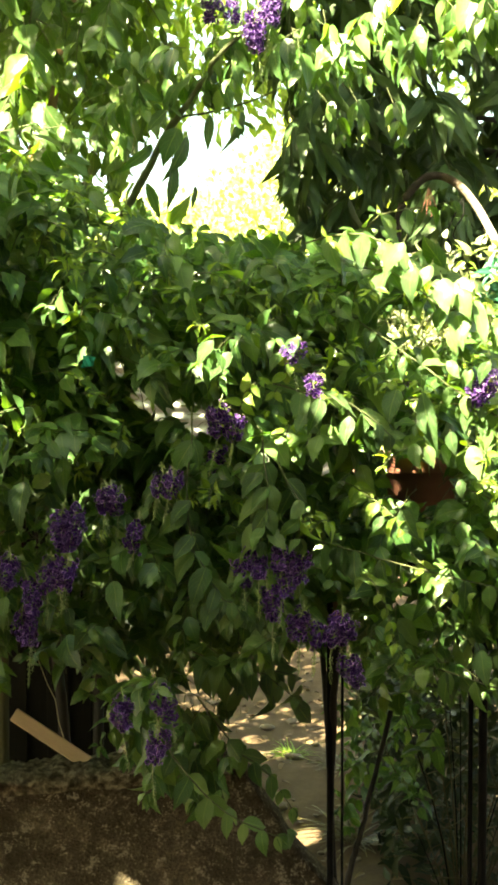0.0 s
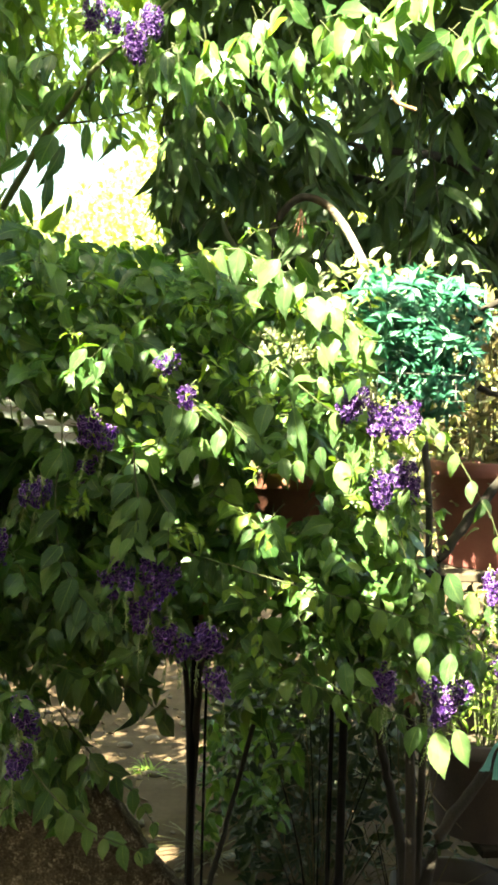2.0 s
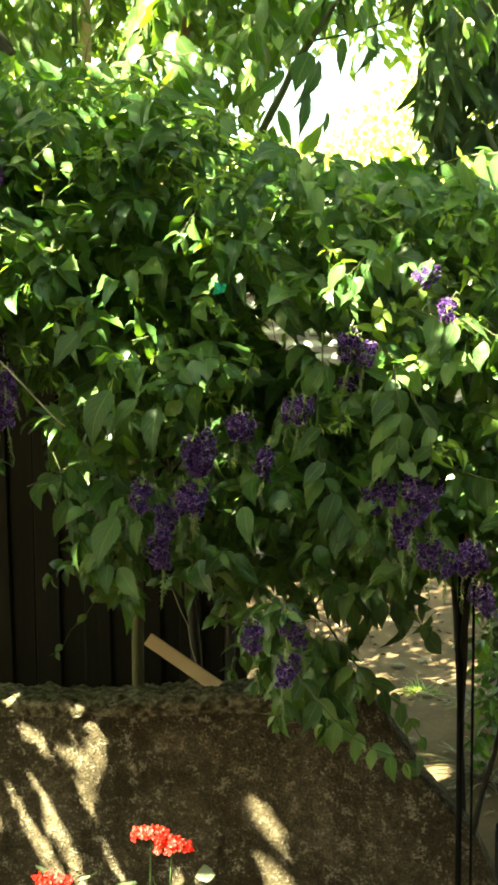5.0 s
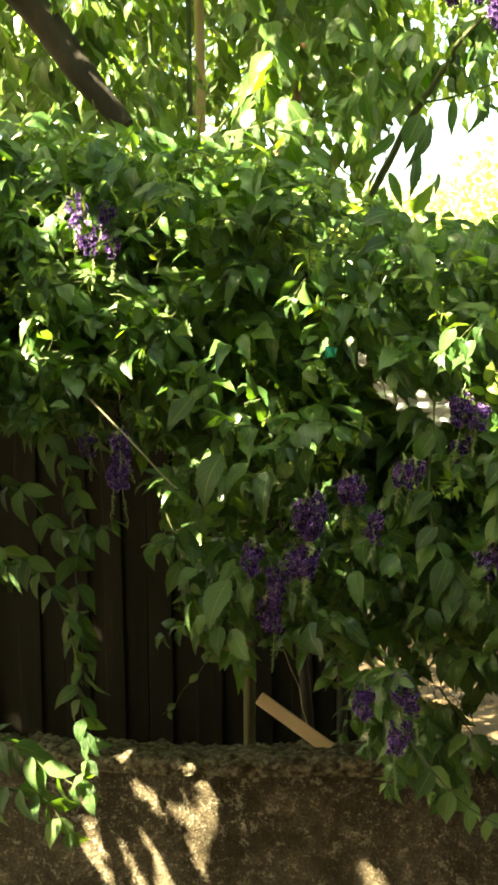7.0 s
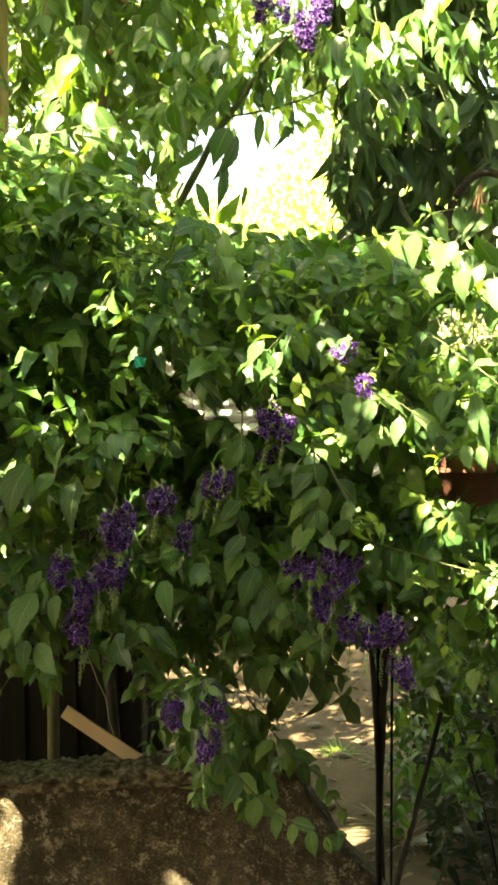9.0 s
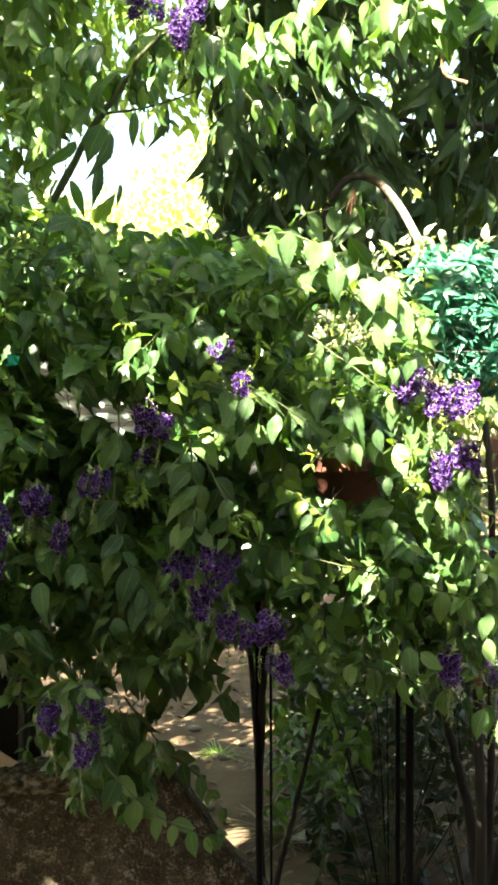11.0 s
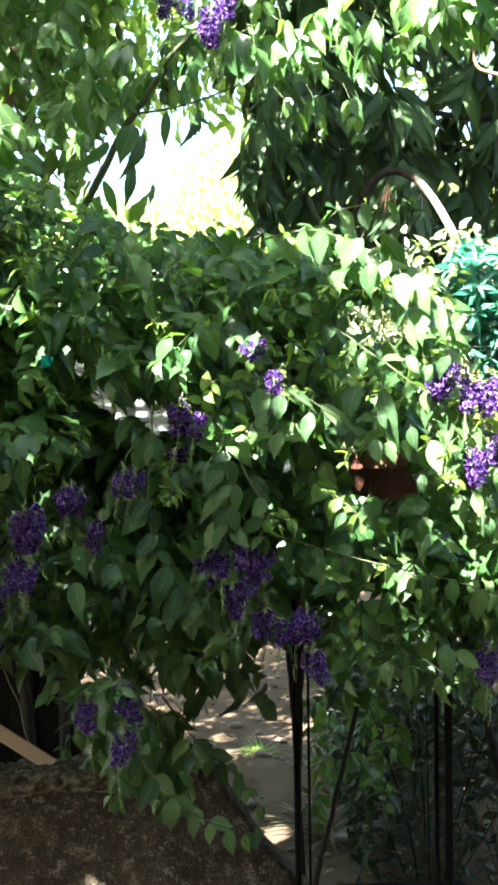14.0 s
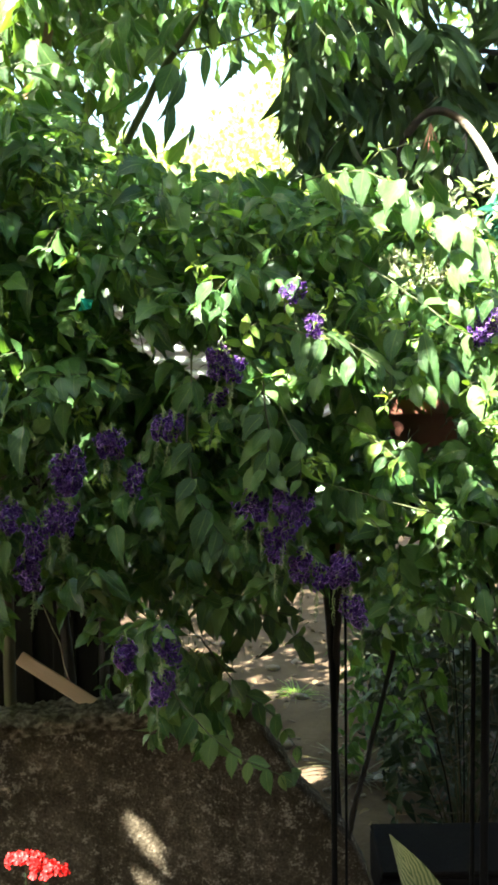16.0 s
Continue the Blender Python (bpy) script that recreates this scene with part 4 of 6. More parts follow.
def cluster_meshes(length, width, count, tail, seed):
    """Stalk, florets and buds of one hanging raceme, its top at the origin."""
    r = np.random.default_rng(seed)
    axis = lambda s: np.array([0.006 * math.sin(5 * s + seed), 0.005 * math.cos(4 * s + seed), 0.03 - (length + 0.03) * s])
    line = np.array([axis(s) for s in np.linspace(0, 1, 8)] + [axis(1) + np.array([0.004 * math.sin(3 * k), 0.002 * k, -tail * k / 5]) for k in range(1, 6)])
    sv, sf = tube_arrays(line, np.linspace(0.0014, 0.0006, len(line)), 5)
    stalk = mesh_of("flower_cluster", sv, sf, BUD)
    pos, out = [], []
    for i in range(count):
        s = (i + 0.5) / count
        a = i * 2.39996 + r.normal(0, 0.25)
        w = width * 0.5 * (0.55 + 0.45 * math.sin(math.pi * min(1, s * 0.9 + 0.18))) * r.uniform(0.55, 1.12)
        c = axis(0.30 + 0.68 * s)
        o = np.array([math.cos(a), math.sin(a), r.normal(0.10, 0.45)])
        pos.append(c + o / np.linalg.norm(o) * w)
        out.append(o + r.normal(0, 0.25, 3))
    out = np.array(out)
    rot = frames_from(np.cross(out, r.normal(0, 1, (count, 3))), out)
    v, f, uv = scatter(FLORET, pos, rot, r.uniform(0.0062, 0.0086, count))
    florets = mesh_of("florets", v, f, PURPLE, uv, smooth=False)
    bp, bd = [], []
    for i in range(36):
        s = i / 35
        a = i * 2.4
        q = line[7] + (line[-1] - line[7]) * s if i > 8 else axis(0.05 + 0.3 * i / 8)
        o = np.array([math.cos(a), math.sin(a), -0.5])
        bp.append(q)
        bd.append(o)
    bd = np.array(bd)
    v, f, uv = scatter(SEPAL, np.array(bp), frames_from(bd, bd[:, [1, 2, 0]]), np.linspace(0.0085, 0.004, 36))
    return stalk, florets, mesh_of("buds", v, f, BUD, uv)


TALL = [cluster_meshes(0.066, 0.040, 70, 0.081, s) for s in (1, 2, 3)]
MID = [cluster_meshes(0.042, 0.039, 46, 0.070, s) for s in (4, 5, 6)]
ROUND = [cluster_meshes(0.022, 0.036, 26, 0.049, s) for s in (7, 8, 9)]
SLIM = [cluster_meshes(0.040, 0.028, 34, 0.030, s) for s in (10, 11)]


def flower_cluster(x, y, z, kind, scale=1.0, tilt=0.0):
    stalk, florets, buds = kind[rng.integers(len(kind))]
    m = Matrix.Translation(Vector((x, y, z - 0.010)) - shrub.location) @ pose(0, 0, 0, rng.uniform(-12, 12), tilt + rng.uniform(-8, 8), rng.uniform(0, 360)) @ Matrix.Scale(scale, 4)
    ob = link("raceme", stalk, shrub, "drooping cluster of violet florets with lilac rims", m)
    link("floret_mass", florets, ob, kind="stuff")
    link("bud_tail", buds, ob, kind="stuff")


rng = np.random.default_rng(102)
for c in ((-0.298, 1.9, 1.289), (0.015, 2.05, 2.160), (-0.314, 1.9, 1.284), (-0.375, 1.9, 1.166), (0.59, 1.93, 0.993), (0.509, 1.93, 1.394)):
    flower_cluster(*c, TALL)
for c in ((-0.33, 1.9, 1.194), (-0.31, 1.9, 1.186), (-0.238, 1.9, 1.315), (-0.221, 1.9, 1.307), (-0.15, 1.9, 1.343), (-0.131, 1.9, 1.339), (-0.06, 2.05, 1.37), (-0.03, 1.9, 1.435), (-0.011, 1.9, 1.187), (0.058, 1.9, 1.163), (0.113, 1.9, 1.08), (0.167, 1.9, 1.084), (-0.157, 1.9, 0.969), (-0.136, 1.9, 0.949), (0.115, 1.9, 1.504)):
    flower_cluster(*c, ROUND)
for c in ((0.077, 1.9, 1.555), (0.383, 1.93, 1.487), (0.494, 1.93, 1.38), (-0.025, 2.05, 2.169), (-0.342, 1.9, 1.177), (-0.315, 1.9, 1.177), (-0.645, 1.9, 1.386), (-0.243, 1.9, 1.313), (0.614, 1.93, 0.993), (0.553, 1.93, 1.0), (0.461, 1.93, 1.363), (-0.708, 2.02, 1.81), (-0.692, 2.02, 1.756), (-0.748, 2.02, 1.38), (-0.683, 2.02, 1.385)):
    flower_cluster(*c, ROUND)
for c in ((-0.191, 1.9, 1.26), (0.293, 2.05, 1.532)):
    flower_cluster(*c, SLIM)
for c in ((-0.049, 1.9, 1.457), (0.008, 1.9, 1.217), (0.053, 1.9, 1.222), (0.087, 1.9, 1.206), (0.036, 1.9, 1.145), (0.087, 1.9, 1.109), (0.151, 1.9, 1.102), (0.174, 1.9, 1.028), (-0.219, 1.9, 0.957), (-0.159, 1.9, 0.901), (0.407, 1.93, 1.514), (0.444, 1.93, 1.487), (0.471, 1.93, 1.478), (0.496, 1.93, 1.489), (0.451, 1.93, 1.359)):
    flower_cluster(*c, MID)
for c in ((0.477, 1.93, 1.024), (-0.063, 2.05, 2.188), (0.039, 2.05, 2.185), (-0.409, 1.9, 1.201), (-0.381, 1.9, 1.102), (-0.648, 1.9, 1.347), (0.665, 1.93, 1.191), (0.703, 1.93, 1.171), (0.714, 1.93, 1.125), (0.477, 1.93, 1.014), (0.694, 1.93, 1.036), (0.714, 1.93, 0.992), (-0.766, 2.02, 1.829), (-0.74, 2.02, 1.78), (-0.694, 2.02, 1.342)):
    flower_cluster(*c, MID)

rng = np.random.default_rng(103)
UPWARD = (-0.45, -0.55, 0.70)
for pts, size in (
        ([(-0.097, 1.92, 1.456), (-0.102, 1.90, 1.256), (-0.065, 1.89, 1.160), (-0.016, 1.88, 1.111)], 0.066),
        ([(0.023, 1.92, 1.40), (0.030, 1.89, 1.30), (0.018, 1.88, 1.23)], 0.060),
        ([(0.05, 1.94, 1.36), (0.080, 1.90, 1.30), (0.084, 1.88, 1.235)], 0.058),
        ([(0.02, 1.97, 1.50), (0.10, 1.91, 1.478), (0.18, 1.89, 1.455), (0.234, 1.88, 1.409)], 0.062),
        ([(-0.16, 2.02, 0.86), (-0.092, 1.95, 0.781), (0.0, 1.93, 0.725), (0.066, 1.93, 0.709)], 0.056),
        ([(-0.12, 2.12, 0.99), (-0.044, 2.05, 0.976), (0.02, 2.05, 0.965), (0.081, 2.05, 0.918)], 0.062),
        ([(-0.13, 2.14, 0.975), (-0.05, 2.12, 0.955), (0.02, 2.11, 0.950), (0.075, 2.11, 0.945)], 0.064),
        ([(-0.10, 2.12, 0.90), (-0.021, 2.10, 0.800), (0.022, 2.10, 0.765), (0.08, 2.10, 0.690)], 0.052)):
    twig_with_leaves(shrub, pts, size)
for pts, size in (
        ([(0.17, 2.10, 1.63), (0.319, 1.95, 1.511), (0.419, 1.93, 1.406), (0.503, 1.92, 1.22)], 0.058),
        ([(0.46, 2.0, 1.50), (0.555, 1.95, 1.448), (0.647, 1.93, 1.311), (0.692, 1.93, 1.21)], 0.055),
        ([(0.190, 2.02, 1.748), (0.219, 1.97, 1.780), (0.280, 1.95, 1.794), (0.350, 1.95, 1.805)], 0.058),
        ([(0.10, 2.0, 1.74), (0.174, 1.95, 1.751), (0.25, 1.93, 1.72), (0.319, 1.92, 1.657)], 0.066),
        ([(0.36, 2.0, 1.32), (0.46, 1.94, 1.27), (0.53, 1.93, 1.16), (0.54, 1.93, 1.08)], 0.062),
        ([(0.55, 2.0, 1.16), (0.63, 1.95, 1.15), (0.72, 1.94, 1.09), (0.80, 1.94, 0.98)], 0.060),
        ([(0.20, 2.02, 1.70), (0.26, 1.94, 1.68), (0.33, 1.92, 1.61), (0.37, 1.92, 1.52)], 0.064),
        ([(0.34, 2.0, 1.46), (0.42, 1.94, 1.44), (0.49, 1.93, 1.36), (0.52, 1.93, 1.30)], 0.056)):
    twig_with_leaves(shrub, pts, 0.9 * size, hang=0.8, open_to=UPWARD, skip=0.22)
# two long level twigs whose leaves hang in rows
for pts, size in (
        ([(0.12, 1.97, 1.22), (0.215, 1.92, 1.197), (0.425, 1.92, 1.14), (0.676, 1.92, 1.04)], 0.060),
        ([(0.33, 2.00, 0.985), (0.396, 1.95, 0.973), (0.50, 1.93, 0.94), (0.62, 1.93, 0.896)], 0.060)):
    twig_with_leaves(shrub, pts, size, hang=1.6, open_to=(-0.40, -0.75, 0.35), skip=0.25)
for pts, size in (
        ([(-0.80, 2.05, 1.25), (-0.768, 2.00, 1.009), (-0.755, 1.97, 0.86), (-0.747, 1.95, 0.737)], 0.066),
        ([(-0.66, 2.05, 1.17), (-0.60, 2.02, 1.20), (-0.53, 2.0, 1.23)], 0.060),
        ([(-0.60, 2.02, 1.24), (-0.55, 1.99, 1.12), (-0.53, 1.98, 1.02)], 0.064),
        ([(-0.62, 2.25, 1.95), (-0.511, 2.20, 1.967), (-0.40, 2.18, 1.985), (-0.298, 2.20, 1.960)], 0.048)):
    twig_with_leaves(shrub, pts, size, open_to=(-0.2, -0.6, 0.6))
twig_with_leaves(shrub, [(-0.48, 2.1, 1.06), (-0.538, 2.10, 0.959), (-0.60, 2.10, 0.87), (-0.640, 2.10, 0.829)], 0.034, skip=0.72, radius=0.0014)
twig_with_leaves(shrub, [(-0.432, 2.24, 0.964), (-0.419, 2.25, 0.921), (-0.397, 2.26, 0.850), (-0.380, 2.28, 0.764)], 0.03, skip=1.0, radius=0.0012, mat=DRY_STALK)
for pts, size in (
        ([(-0.95, 2.10, 1.50), (-0.86, 2.02, 1.42), (-0.79, 2.00, 1.33), (-0.75, 2.00, 1.22)], 0.066),
        ([(-0.98, 2.08, 1.30), (-0.88, 2.0, 1.28), (-0.79, 2.0, 1.20), (-0.70, 2.0, 1.22)], 0.062),
        ([(-0.98, 2.05, 1.15), (-0.86, 2.0, 1.14), (-0.79, 1.98, 1.05), (-0.76, 1.97, 0.95)], 0.064),
        ([(-1.00, 2.0, 0.80), (-0.90, 1.96, 0.80), (-0.82, 1.95, 0.76), (-0.74, 1.95, 0.72)], 0.070),
        ([(-1.00, 2.0, 0.70), (-0.90, 1.96, 0.72), (-0.83, 1.95, 0.70), (-0.78, 1.95, 0.64)], 0.070)):
    twig_with_leaves(shrub, pts, size, open_to=(-0.4, -0.6, 0.6))
# young pale shoots
for pts, size in (
        ([(0.18, 1.95, 1.17), (0.211, 1.88, 1.156), (0.24, 1.88, 1.08), (0.263, 1.88, 1.021)], 0.026),
        ([(0.05, 1.93, 1.50), (0.07, 1.90, 1.53), (0.03, 1.90, 1.45)], 0.030),
        ([(-0.02, 1.95, 1.44), (-0.01, 1.92, 1.48), (0.02, 1.91, 1.50)], 0.035),
        ([(0.28, 1.95, 1.20), (0.32, 1.91, 1.16), (0.37, 1.90, 1.13)], 0.034),
        ([(0.17, 2.06, 1.315), (0.25, 1.91, 1.27), (0.29, 1.90, 1.25)], 0.036)):
    twig_with_leaves(shrub, pts, size, 0.022, YOUNG_MESH, 0.35, radius=0.0011)


def single_leaf(y, x0, z0, x1, z1, mesh, facing):
    """One outer leaf from its foot to its tip, on a short stalk."""
    tip = -((x1 - x0) * facing[0] + (z1 - z0) * facing[2]) / facing[1]
    a, b = np.array([x0, y, z0]), np.array([x1, y + min(0.0, max(-0.045, tip)), z1])
    k = np.linalg.norm(b - a) * 1.05
    r = frames_from((b - a)[None], (np.array(facing) + rng.normal(0, 0.08, 3))[None])[0]
    at = a - np.array(shrub.location)
    leaf = link("leaf", mesh, shrub, m=Matrix.LocRotScale(Vector(at), Matrix(r.tolist()).to_quaternion(), (k, k, k)))
    tube("leaf_stalk", [(0, 0, 0), (0.0, -0.09, 0.02), (0.0, -0.2, 0.10)], [0.010, 0.012, 0.013], TWIG, leaf, sides=5)


SUNWARD, OUTWARD = (-0.37, -0.84, 0.40), (-0.15, -0.75, 0.6)
# leaves that the sun reaches, turned to it
for k, c in enumerate(((-0.06, 1.567, -0.088, 1.529), (-0.029, 1.548, -0.066, 1.504), (0.167, 1.44, 0.159, 1.395), (0.081, 1.572, 0.057, 1.534), (0.052, 1.546, 0.034, 1.518), (0.411, 1.029, 0.446, 1.01), (0.225, 1.272, 0.207, 1.245), (0.254, 1.282, 0.273, 1.244),
                       (0.257, 1.728, 0.222, 1.680), (0.303, 1.690, 0.278, 1.648), (0.322, 1.668, 0.326, 1.612), (0.272, 1.688, 0.262, 1.640), (0.352, 1.650, 0.362, 1.606), (0.331, 1.531, 0.348, 1.505), (0.370, 1.389, 0.382, 1.339), (0.337, 1.413, 0.340, 1.382), (0.299, 1.389, 0.306, 1.358), (0.284, 1.441, 0.293, 1.414), (0.353, 1.332, 0.356, 1.302), (0.402, 1.531, 0.381, 1.501), (0.372, 1.516, 0.356, 1.488), (0.281, 1.544, 0.287, 1.525))):
    single_leaf(1.89, *c, LEAF_MESH[(0, 3, 3, 2)[k % 4]], SUNWARD)
for k, c in enumerate(((0.525, 0.929, 0.509, 0.882), (0.558, 0.917, 0.569, 0.851), (0.595, 0.921, 0.612, 0.869), (0.537, 1.093, 0.519, 1.055), (0.531, 1.050, 0.535, 1.012), (0.582, 1.057, 0.570, 1.005), (0.548, 1.200, 0.551, 1.168), (0.570, 1.196, 0.590, 1.153), (0.468, 1.255, 0.473, 1.223), (0.444, 1.298, 0.455, 1.264))):
    single_leaf(1.90, *c, LEAF_MESH[(0, 3, 3, 2)[k % 4]], SUNWARD)
# leaves in the shade
for k, c in enumerate(((0.02, 1.345, -0.013, 1.311), (0.03, 1.307, -0.022, 1.274), (0.02, 1.259, -0.013, 1.222), (0.03, 1.249, 0.062, 1.222), (-0.1, 1.298, -0.134, 1.265), (-0.094, 1.24, -0.129, 1.199), (-0.07, 1.183, -0.102, 1.133), (-0.061, 1.134, -0.074, 1.086), (-0.018, 1.125, -0.051, 1.086), (-0.233, 1.16, -0.22, 1.113), (0.392, 1.039, 0.398, 0.998),
                       (0.378, 1.632, 0.392, 1.560), (0.348, 1.606, 0.352, 1.560), (0.422, 1.597, 0.405, 1.562), (0.289, 1.478, 0.305, 1.394), (0.273, 1.392, 0.282, 1.357), (0.246, 1.484, 0.232, 1.438), (0.129, 1.478, 0.176, 1.458), (0.186, 1.449, 0.246, 1.415), (0.095, 1.448, 0.080, 1.414), (0.118, 1.408, 0.106, 1.372))):
    single_leaf(1.90, *c, (SLIM_MESH if k in (11, 14, 17, 18) else LEAF_MESH)[k % 4], OUTWARD)
for k, c in enumerate(((-0.416, 1.344, -0.452, 1.308), (-0.382, 1.33, -0.388, 1.267), (-0.463, 1.361, -0.496, 1.292), (-0.513, 1.463, -0.547, 1.407), (-0.455, 1.141, -0.483, 1.072), (-0.415, 1.134, -0.42, 1.093), (-0.48, 1.056, -0.506, 1.052), (-0.454, 1.048, -0.411, 1.011), (-0.472, 1.056, -0.467, 1.017), (-0.502, 1.262, -0.528, 1.252))):
    single_leaf(1.90, *c, LEAF_MESH[k % 4], (-0.15, -0.75, 0.6))
# dark leaves that hang from the branch across the clearing
for k, c in enumerate(((-0.151, 2.030, -0.172, 1.955), (-0.203, 1.995, -0.250, 1.930), (-0.130, 2.013, -0.142, 1.923), (-0.082, 2.056, -0.082, 1.982), (-0.161, 1.958, -0.154, 1.863), (-0.017, 2.065, -0.023, 1.980), (-0.216, 1.914, -0.181, 1.849), (-0.112, 1.908, -0.115, 1.861), (-0.052, 2.118, 0.001, 2.069))):
    single_leaf(2.40, *c, (LEAF_MESH if k == 0 else SLIM_MESH)[k % 4], (0.2 + 0.5 * (k % 3), -0.9, 0.2))
for k, c in enumerate(((-0.02, 0.915, -0.052, 0.842), (0.045, 0.903, 0.023, 0.83), (0.083, 0.881, 0.127, 0.838), (0.018, 0.926, -0.02, 0.896), (0.099, 0.914, 0.071, 0.871))):
    single_leaf(2.15, *c, LEAF_MESH[k % 4], (0.5, -0.5, -0.2))


def stem(pts, r0, r1, label="", mat=None):
    b = np.array(shrub.location)
    line = curve_through([np.array(p) - b for p in pts], 22)
    line[1:-1] += rng.normal(0, min(0.003, 0.12 * r0), (21, 3))
    return tube("stem", line, np.linspace(r0, r1, 23) * (1 + rng.normal(0, 0.05, 23)), mat or BARK, shrub, label, 9)


stem([(0.645, 2.34, 0.0), (0.640, 2.32, 0.45), (0.628, 2.30, 0.78), (0.624, 2.30, 0.86)], 0.012, 0.010)
stem([(0.624, 2.30, 0.855), (0.623, 2.30, 0.88), (0.622, 2.30, 0.932)], 0.0125, 0.011, "bare brown top of a sawn-off stem", BARE_STEM)
stem([(0.66, 2.36, 0.30), (0.707, 2.35, 0.533), (0.80, 2.37, 0.66), (0.904, 2.40, 0.79), (1.05, 2.42, 1.0)], 0.014, 0.009)
stem([(0.655, 2.38, 0.32), (0.635, 2.38, 0.535), (0.600, 2.38, 0.68), (0.565, 2.37, 0.82), (0.50, 2.35, 1.06)], 0.013, 0.007)
stem([(0.70, 2.50, 0.95), (0.736, 2.50, 1.129), (0.82, 2.50, 1.25), (0.918, 2.50, 1.373), (1.02, 2.5, 1.5)], 0.013, 0.010)
stem([(0.79, 2.55, 1.62), (0.815, 2.55, 1.555), (0.866, 2.55, 1.521), (0.941, 2.55, 1.539), (1.06, 2.55, 1.60)], 0.008, 0.008)
stem([(0.80, 2.56, 1.69), (0.831, 2.55, 1.711), (0.90, 2.55, 1.742), (1.05, 2.55, 1.76)], 0.008, 0.009)
stem([(0.79, 2.56, 1.655), (0.835, 2.56, 1.682), (0.90, 2.56, 1.708), (1.05, 2.57, 1.715)], 0.006, 0.008)
stem([(0.70, 2.45, 0.0), (0.69, 2.42, 0.6), (0.683, 2.40, 1.14), (0.672, 2.40, 1.36), (0.648, 2.42, 1.50)], 0.009, 0.007)
stem([(-0.40, 2.95, 0.0), (-0.40, 2.95, 0.9), (-0.38, 2.85, 1.55), (-0.293, 2.58, 1.864)], 0.015, 0.0095)
stem([(-0.293, 2.58, 1.862), (-0.258, 2.55, 1.906), (-0.183, 2.48, 2.024), (-0.145, 2.42, 2.059), (-0.110, 2.38, 2.095), (-0.077, 2.34, 2.125), (-0.05, 2.30, 2.157), (0.2, 2.2, 2.36)], 0.0095, 0.0045, mat=TWIG)
stem([(-0.148, 2.42, 2.056), (-0.085, 2.41, 2.062), (-0.02, 2.40, 2.075), (0.06, 2.38, 2.10)], 0.0028, 0.0018, mat=TWIG)
stem([(0.175, 2.20, 1.00), (0.172, 2.20, 1.04), (0.170, 2.20, 1.09), (0.168, 2.20, 1.125)], 0.008, 0.0075, "bare pale stub of a cut stem", BARE_STEM)
stem([(0.167, 2.32, 0.0), (0.167, 2.31, 0.5), (0.169, 2.25, 0.85), (0.175, 2.20, 1.003)], 0.007, 0.008)
stem([(0.22, 2.75, 0.0), (0.18, 2.70, 0.8), (0.12, 2.60, 1.4), (0.16, 2.4, 1.62)], 0.008, 0.004)
stem([(0.517, 2.20, 2.130), (0.521, 2.20, 2.100), (0.532, 2.20, 2.083), (0.568, 2.20, 2.072)], 0.0028, 0.0040, "bare pale hooked twig", BARE_STEM)
stem([(0.196, 2.32, 0.40), (0.213, 2.30, 0.50), (0.235, 2.30, 0.58), (0.30, 2.36, 0.80)], 0.007, 0.005)
stem([(-0.42, 2.65, 0.0), (-0.45, 2.60, 0.9), (-0.55, 2.45, 1.5), (-0.80, 2.30, 1.85)], 0.016, 0.005)


def build_high_branches():
    """The shrub's upper branches that arch over against the light."""
    fol = Foliage()
    base = np.array(shrub.location)
    for a, b, k, size in (((0.05, 2.20, 2.16), (0.44, 2.10, 2.19), 17, 0.074), ((0.40, 2.10, 2.20), (0.85, 2.10, 2.27), 19, 0.086), ((0.10, 2.25, 2.10), (0.32, 2.20, 2.10), 4, 0.055),
                          ((-0.35, 2.55, 1.98), (-0.05, 2.35, 2.14), 9, 0.075), ((-0.30, 2.5, 2.12), (0.10, 2.3, 2.28), 24, 0.066), ((0.0, 2.4, 2.22), (0.5, 2.4, 2.34), 17, 0.07)):
        for i in range(k):
            p = np.array(a) + (np.array(b) - np.array(a)) * rng.random() + rng.normal(0, 0.018, 3) - base
            head = np.array([rng.normal(0.2, 0.6), -0.4 + rng.normal(0, 0.4), -0.1 + rng.normal(0, 0.3)])
            fol.add(spray(p, head, rng.uniform(0.06, 0.15), 1.4, 0.034, size, 1.0, (-0.45, -0.55, 0.55)), 0.0009)
    fol.build(shrub, leaf_template(6, 0.47, 0.07, 0.30, 0.2, 0.40), SHRUB_LEAF, "high_leaf_mass", "high_twig_mass", open_beams=False)


rng = np.random.default_rng(104)
build_high_branches()


